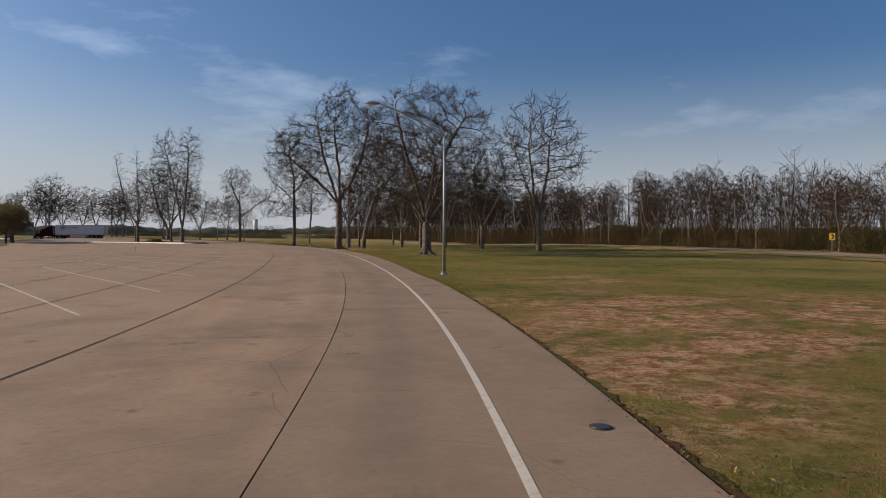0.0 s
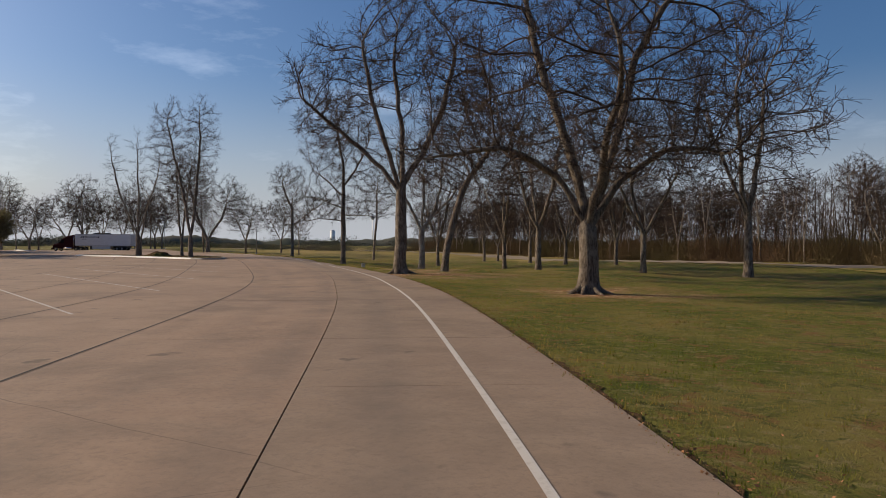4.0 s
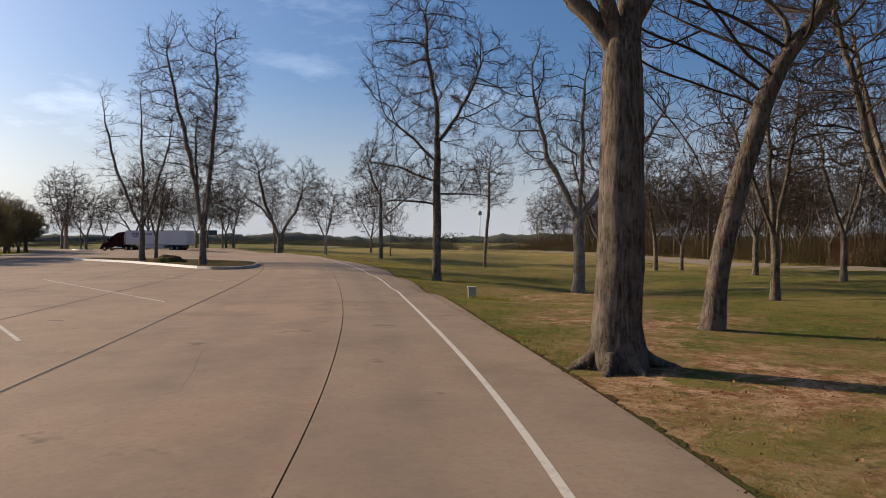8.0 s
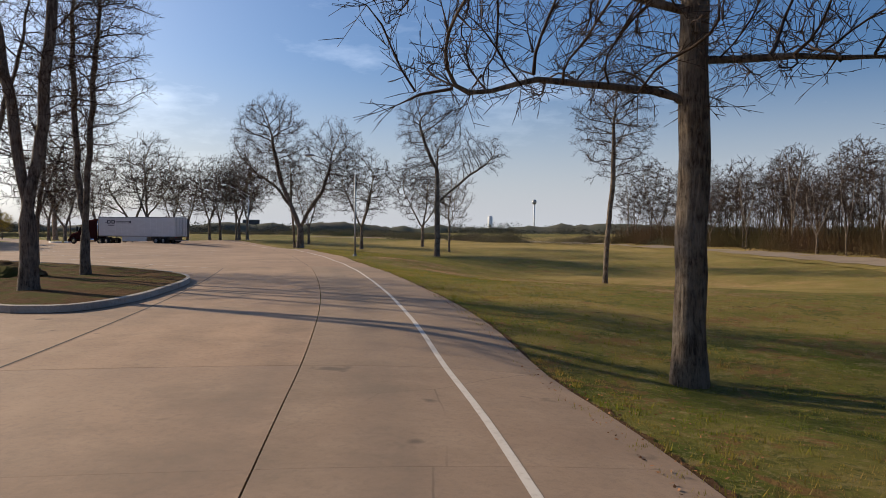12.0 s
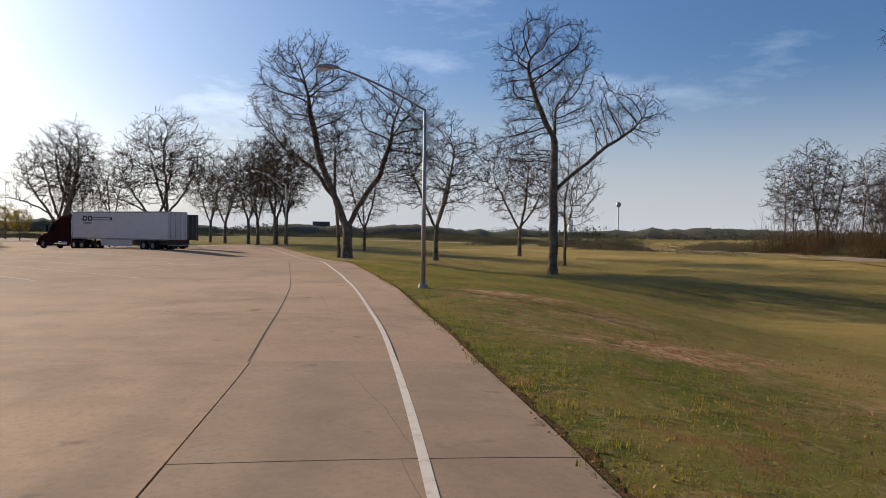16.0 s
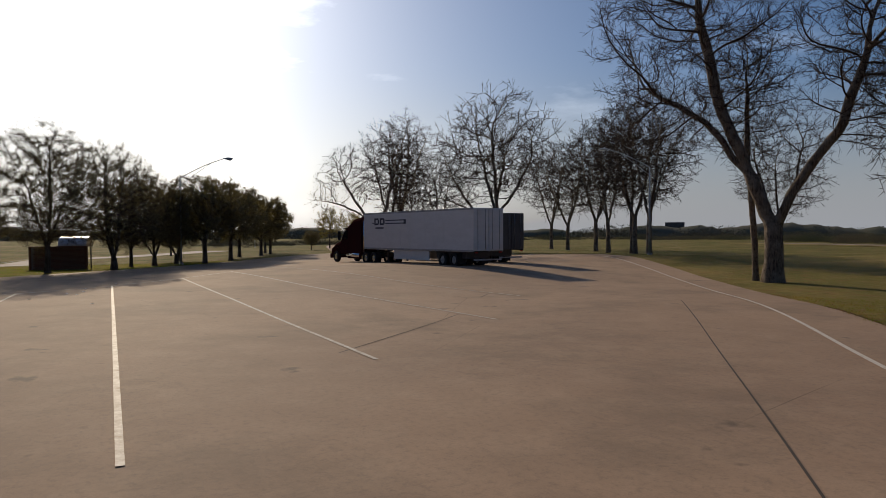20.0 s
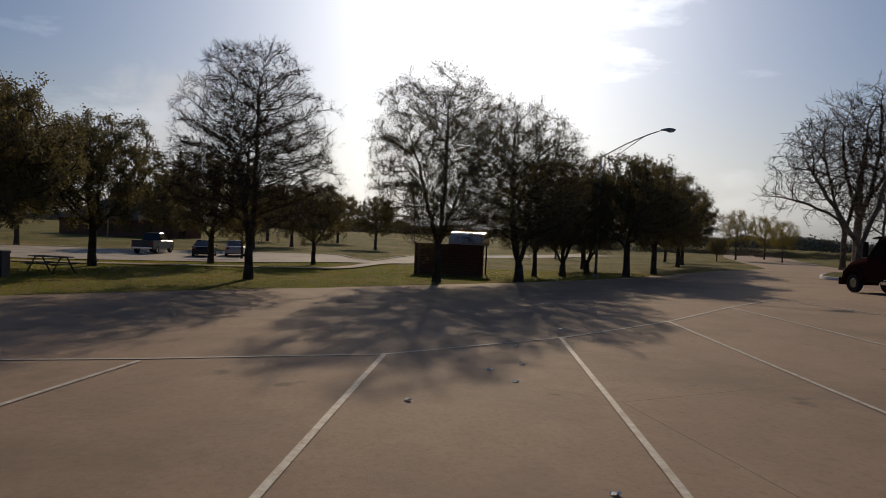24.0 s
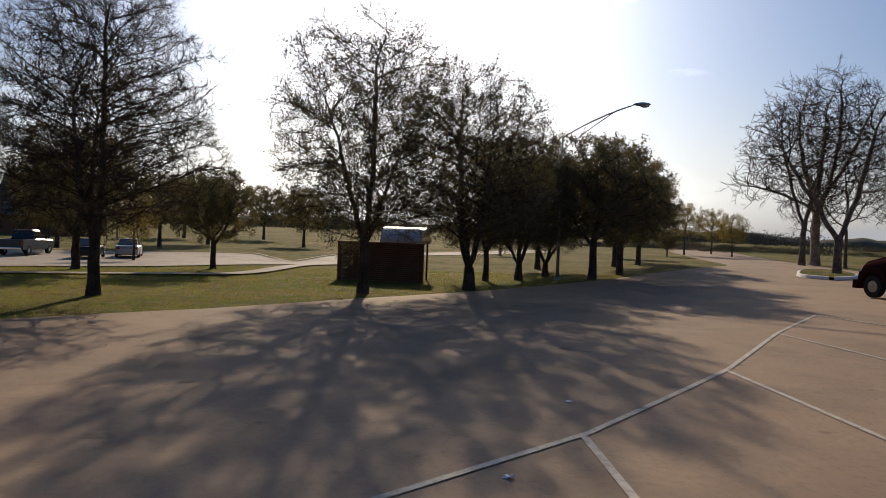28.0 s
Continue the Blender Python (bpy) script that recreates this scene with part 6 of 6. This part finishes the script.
# ---- small things on the pavement ----
cv = thing("drain_cover", Matrix.Translation((21.0, -10.0, 0)), "round iron drain cover beside the lane", "drain cover")
cv.location = (19.2, -10.7, land1(19.2, -10.7) + 0.035)
part("frame", rod([(0, 0, -0.02), (0, 0, 0.012)], 0.15, 20), JOINT, cv)
part("lid", rod([(0, 0, 0.0), (0, 0, 0.02)], 0.125, 20), DARKMETAL, cv)
rng = random.Random(4)
for x, y in ((-98.6, 154.9), (-99.2, 155.6), (-97.6, 155.2), (-96.1, 153.4), (-92.6, 155.3), (-101.5, 155.9), (-104.6, 157.6)):
    pp = thing("paper_scrap", Matrix.Translation((x, y, land1(x, y) + 0.02)) @ Matrix.Rotation(rng.uniform(0, 6), 4, "Z"), "crumpled white scrap of paper on the concrete", "litter", "paper scraps")
    bm = bmesh.new()
    bmesh.ops.create_grid(bm, x_segments=4, y_segments=4, size=0.05)
    for v in bm.verts:
        v.co += Vector((rng.gauss(0, 0.006), rng.gauss(0, 0.006), abs(rng.gauss(0, 0.012))))
    part("sheet", bm, SIGNWHITE, pp)
heap = thing("leaf_pile", Matrix.Translation((-57.6, 123.6, land1(-57.6, 123.6) + 0.1)), "brown heap of raked leaves on the planting island", "leaf pile")
bm = bmesh.new()
bmesh.ops.create_icosphere(bm, subdivisions=4, radius=1.0)
for v in bm.verts:
    k = 1 + 0.18 * noise.noise(v.co * 2.3) + 0.08 * noise.noise(v.co * 7)
    v.co = Vector((v.co.x * 1.9 * k, v.co.y * 1.3 * k, max(-0.1, v.co.z * 0.85 * k)))
part("mound", bm, MULCH, heap)

# ---- grass, weeds and fallen leaves ----


def blades(name, spots, high, mat, seed, label, tuft=5):
    """Upright blades in small tufts round spots (x, y)."""
    r = np.random.default_rng(seed)
    n = len(spots) * tuft
    xy = np.repeat(spots, tuft, 0) + r.normal(0, 0.06, (n, 2))
    z = land(xy[:, 0], xy[:, 1]) - 0.02
    az = r.uniform(0, math.tau, n)
    h = np.repeat(r.gamma(3.0, high / 3.0, len(spots)), tuft) * r.uniform(0.6, 1.2, n)
    w = 0.006 + h * 0.045
    side = np.stack([np.cos(az), np.sin(az)], 1) * w[:, None]
    lean = np.stack([np.cos(az + 1.5), np.sin(az + 1.5)], 1) * (h * r.uniform(0.1, 0.7, n))[:, None]
    V = np.stack([np.c_[xy - side, z], np.c_[xy + side, z], np.c_[xy + lean, z + h]], 1).reshape(-1, 3)
    return tagged(new(name, fast_mesh(name, V, np.arange(3 * n).reshape(-1, 3), mat)), label, "grass", "", "stuff")


def along(count, seed, lo, hi, s0=0, s1=255, power=2.0):
    """Spots beside the lane, thickest at its edge."""
    r = np.random.default_rng(seed)
    s = r.uniform(s0, min(s1, len(EDGE) - 2), count)
    d = np.gradient(EDGE, axis=0)
    d /= np.linalg.norm(d, axis=1)[:, None]
    k = s.astype(int)
    off = lo + (hi - lo) * r.uniform(0, 1, count) ** power
    return EDGE[k] + d[k] * (s - k)[:, None] + np.stack([d[k, 1], -d[k, 0]], 1) * off[:, None]


def grassy(p, seed):
    """Only spots that are not bare earth."""
    return p[bare_field(p[:, 0], p[:, 1]) < np.random.default_rng(seed).uniform(0.02, 0.4, len(p))]


def clumped(p, seed, scale, keep):
    """Only spots where a smooth random field is high."""
    f = np.sin(p[:, 0] * scale + 1.7 * np.sin(p[:, 1] * scale * 0.7 + seed)) + np.sin(p[:, 1] * scale * 1.3 + 2.1 * np.sin(p[:, 0] * scale * 0.5))
    r = np.random.default_rng(seed)
    return p[f + r.normal(0, 0.7, len(p)) > keep]


blades("grass", grassy(along(110000, 1, -0.12, 17, power=1.6), 31), 0.04, GRASS, 2, "short patchy grass beside the lane", 4)
blades("verge_weeds", grassy(clumped(along(2600, 23, 0.1, 5.5, 160, 205, 1.2), 5, 0.9, 0.2), 33), 0.06, GRASS, 14, "rank olive weeds in clumps on the verge", 9)
blades("weeds", grassy(clumped(along(16000, 3, 0.0, 12, power=1.3), 3, 0.5, 1.0), 32), 0.065, GRASS, 4, "taller green weeds and clover in clumps by the lane", 6)
tuft = np.random.default_rng(44).normal((-15.3, 99.3), (0.55, 0.7), (420, 2))
blades("post_weeds", tuft, 0.14, GRASS, 15, "dark green weeds grown up beside the utility post", 6)
r = np.random.default_rng(8)
lawn = np.stack([r.uniform(-140, -104, 80000), r.uniform(126, 178, 80000)], 1)
inside = lawn[:, 0] < np.interp(lawn[:, 1], LOT_L[:, 1], LOT_L[:, 0]) + 0.1
blades("lawn_grass", lawn[inside & (lawn[:, 0] > np.interp(lawn[:, 1], pk_a[:, 1], pk_a[:, 0]))], 0.042, LAWN, 5, "short green lawn of the picnic ground", 5)


def litter(name, spots, mat, seed, label):
    r = np.random.default_rng(seed)
    n = len(spots)
    C = np.c_[spots, land(spots[:, 0], spots[:, 1]) + r.uniform(0.01, 0.06, n)]
    a = r.normal(0, 1, (n, 3)) * (1, 1, 0.35)
    a /= np.linalg.norm(a, axis=1)[:, None]
    b = np.cross(a, r.normal(0, 1, (n, 3)) * (0.3, 0.3, 1))
    b /= np.linalg.norm(b, axis=1)[:, None]
    s = r.uniform(0.013, 0.034, (n, 1))
    V = np.stack([C - a * s, C + b * s * 0.6, C + a * s, C - b * s * 0.6], 1).reshape(-1, 3)
    return tagged(new(name, fast_mesh(name, V, np.arange(4 * n).reshape(-1, 4), mat)), label, "leaves", "", "stuff")


heap = [np.random.default_rng(20 + k).normal((x, y), w, (n, 2)) for k, (x, y, w, n) in enumerate(((-4, 78, 3.5, 2600), (9, 62, 4.5, 1800), (-38, 150, 5, 3400), (-52, 156.6, 1.6, 1300), (-46.5, 151.6, 2.0, 1500), (24, 7, 5, 3000), (-30, 140, 7, 2000), (-52, 122, 3.0, 700), (-61, 126.5, 3.0, 700), (-17, 112, 5, 900), (22, 10, 7, 1500), (27, 30, 8, 1200), (-118, 150, 4, 700)))]
heap = np.concatenate(heap)
heap = heap[(heap[:, 0] > np.interp(heap[:, 1], EDGE[:, 1], EDGE[:, 0]) + 0.5) | (heap[:, 0] < -100) | ((heap[:, 0] < -45) & (heap[:, 1] < 130))]
litter("fallen_leaves", clumped(heap, 6, 0.9, -0.6), LEAF_FALLEN, 9, "scattered brown fallen leaves on the grass")
litter("verge_litter", along(9000, 12, -0.1, 1.6, power=2.2), LEAF_FALLEN, 13, "dry leaf litter along the pavement's edge")
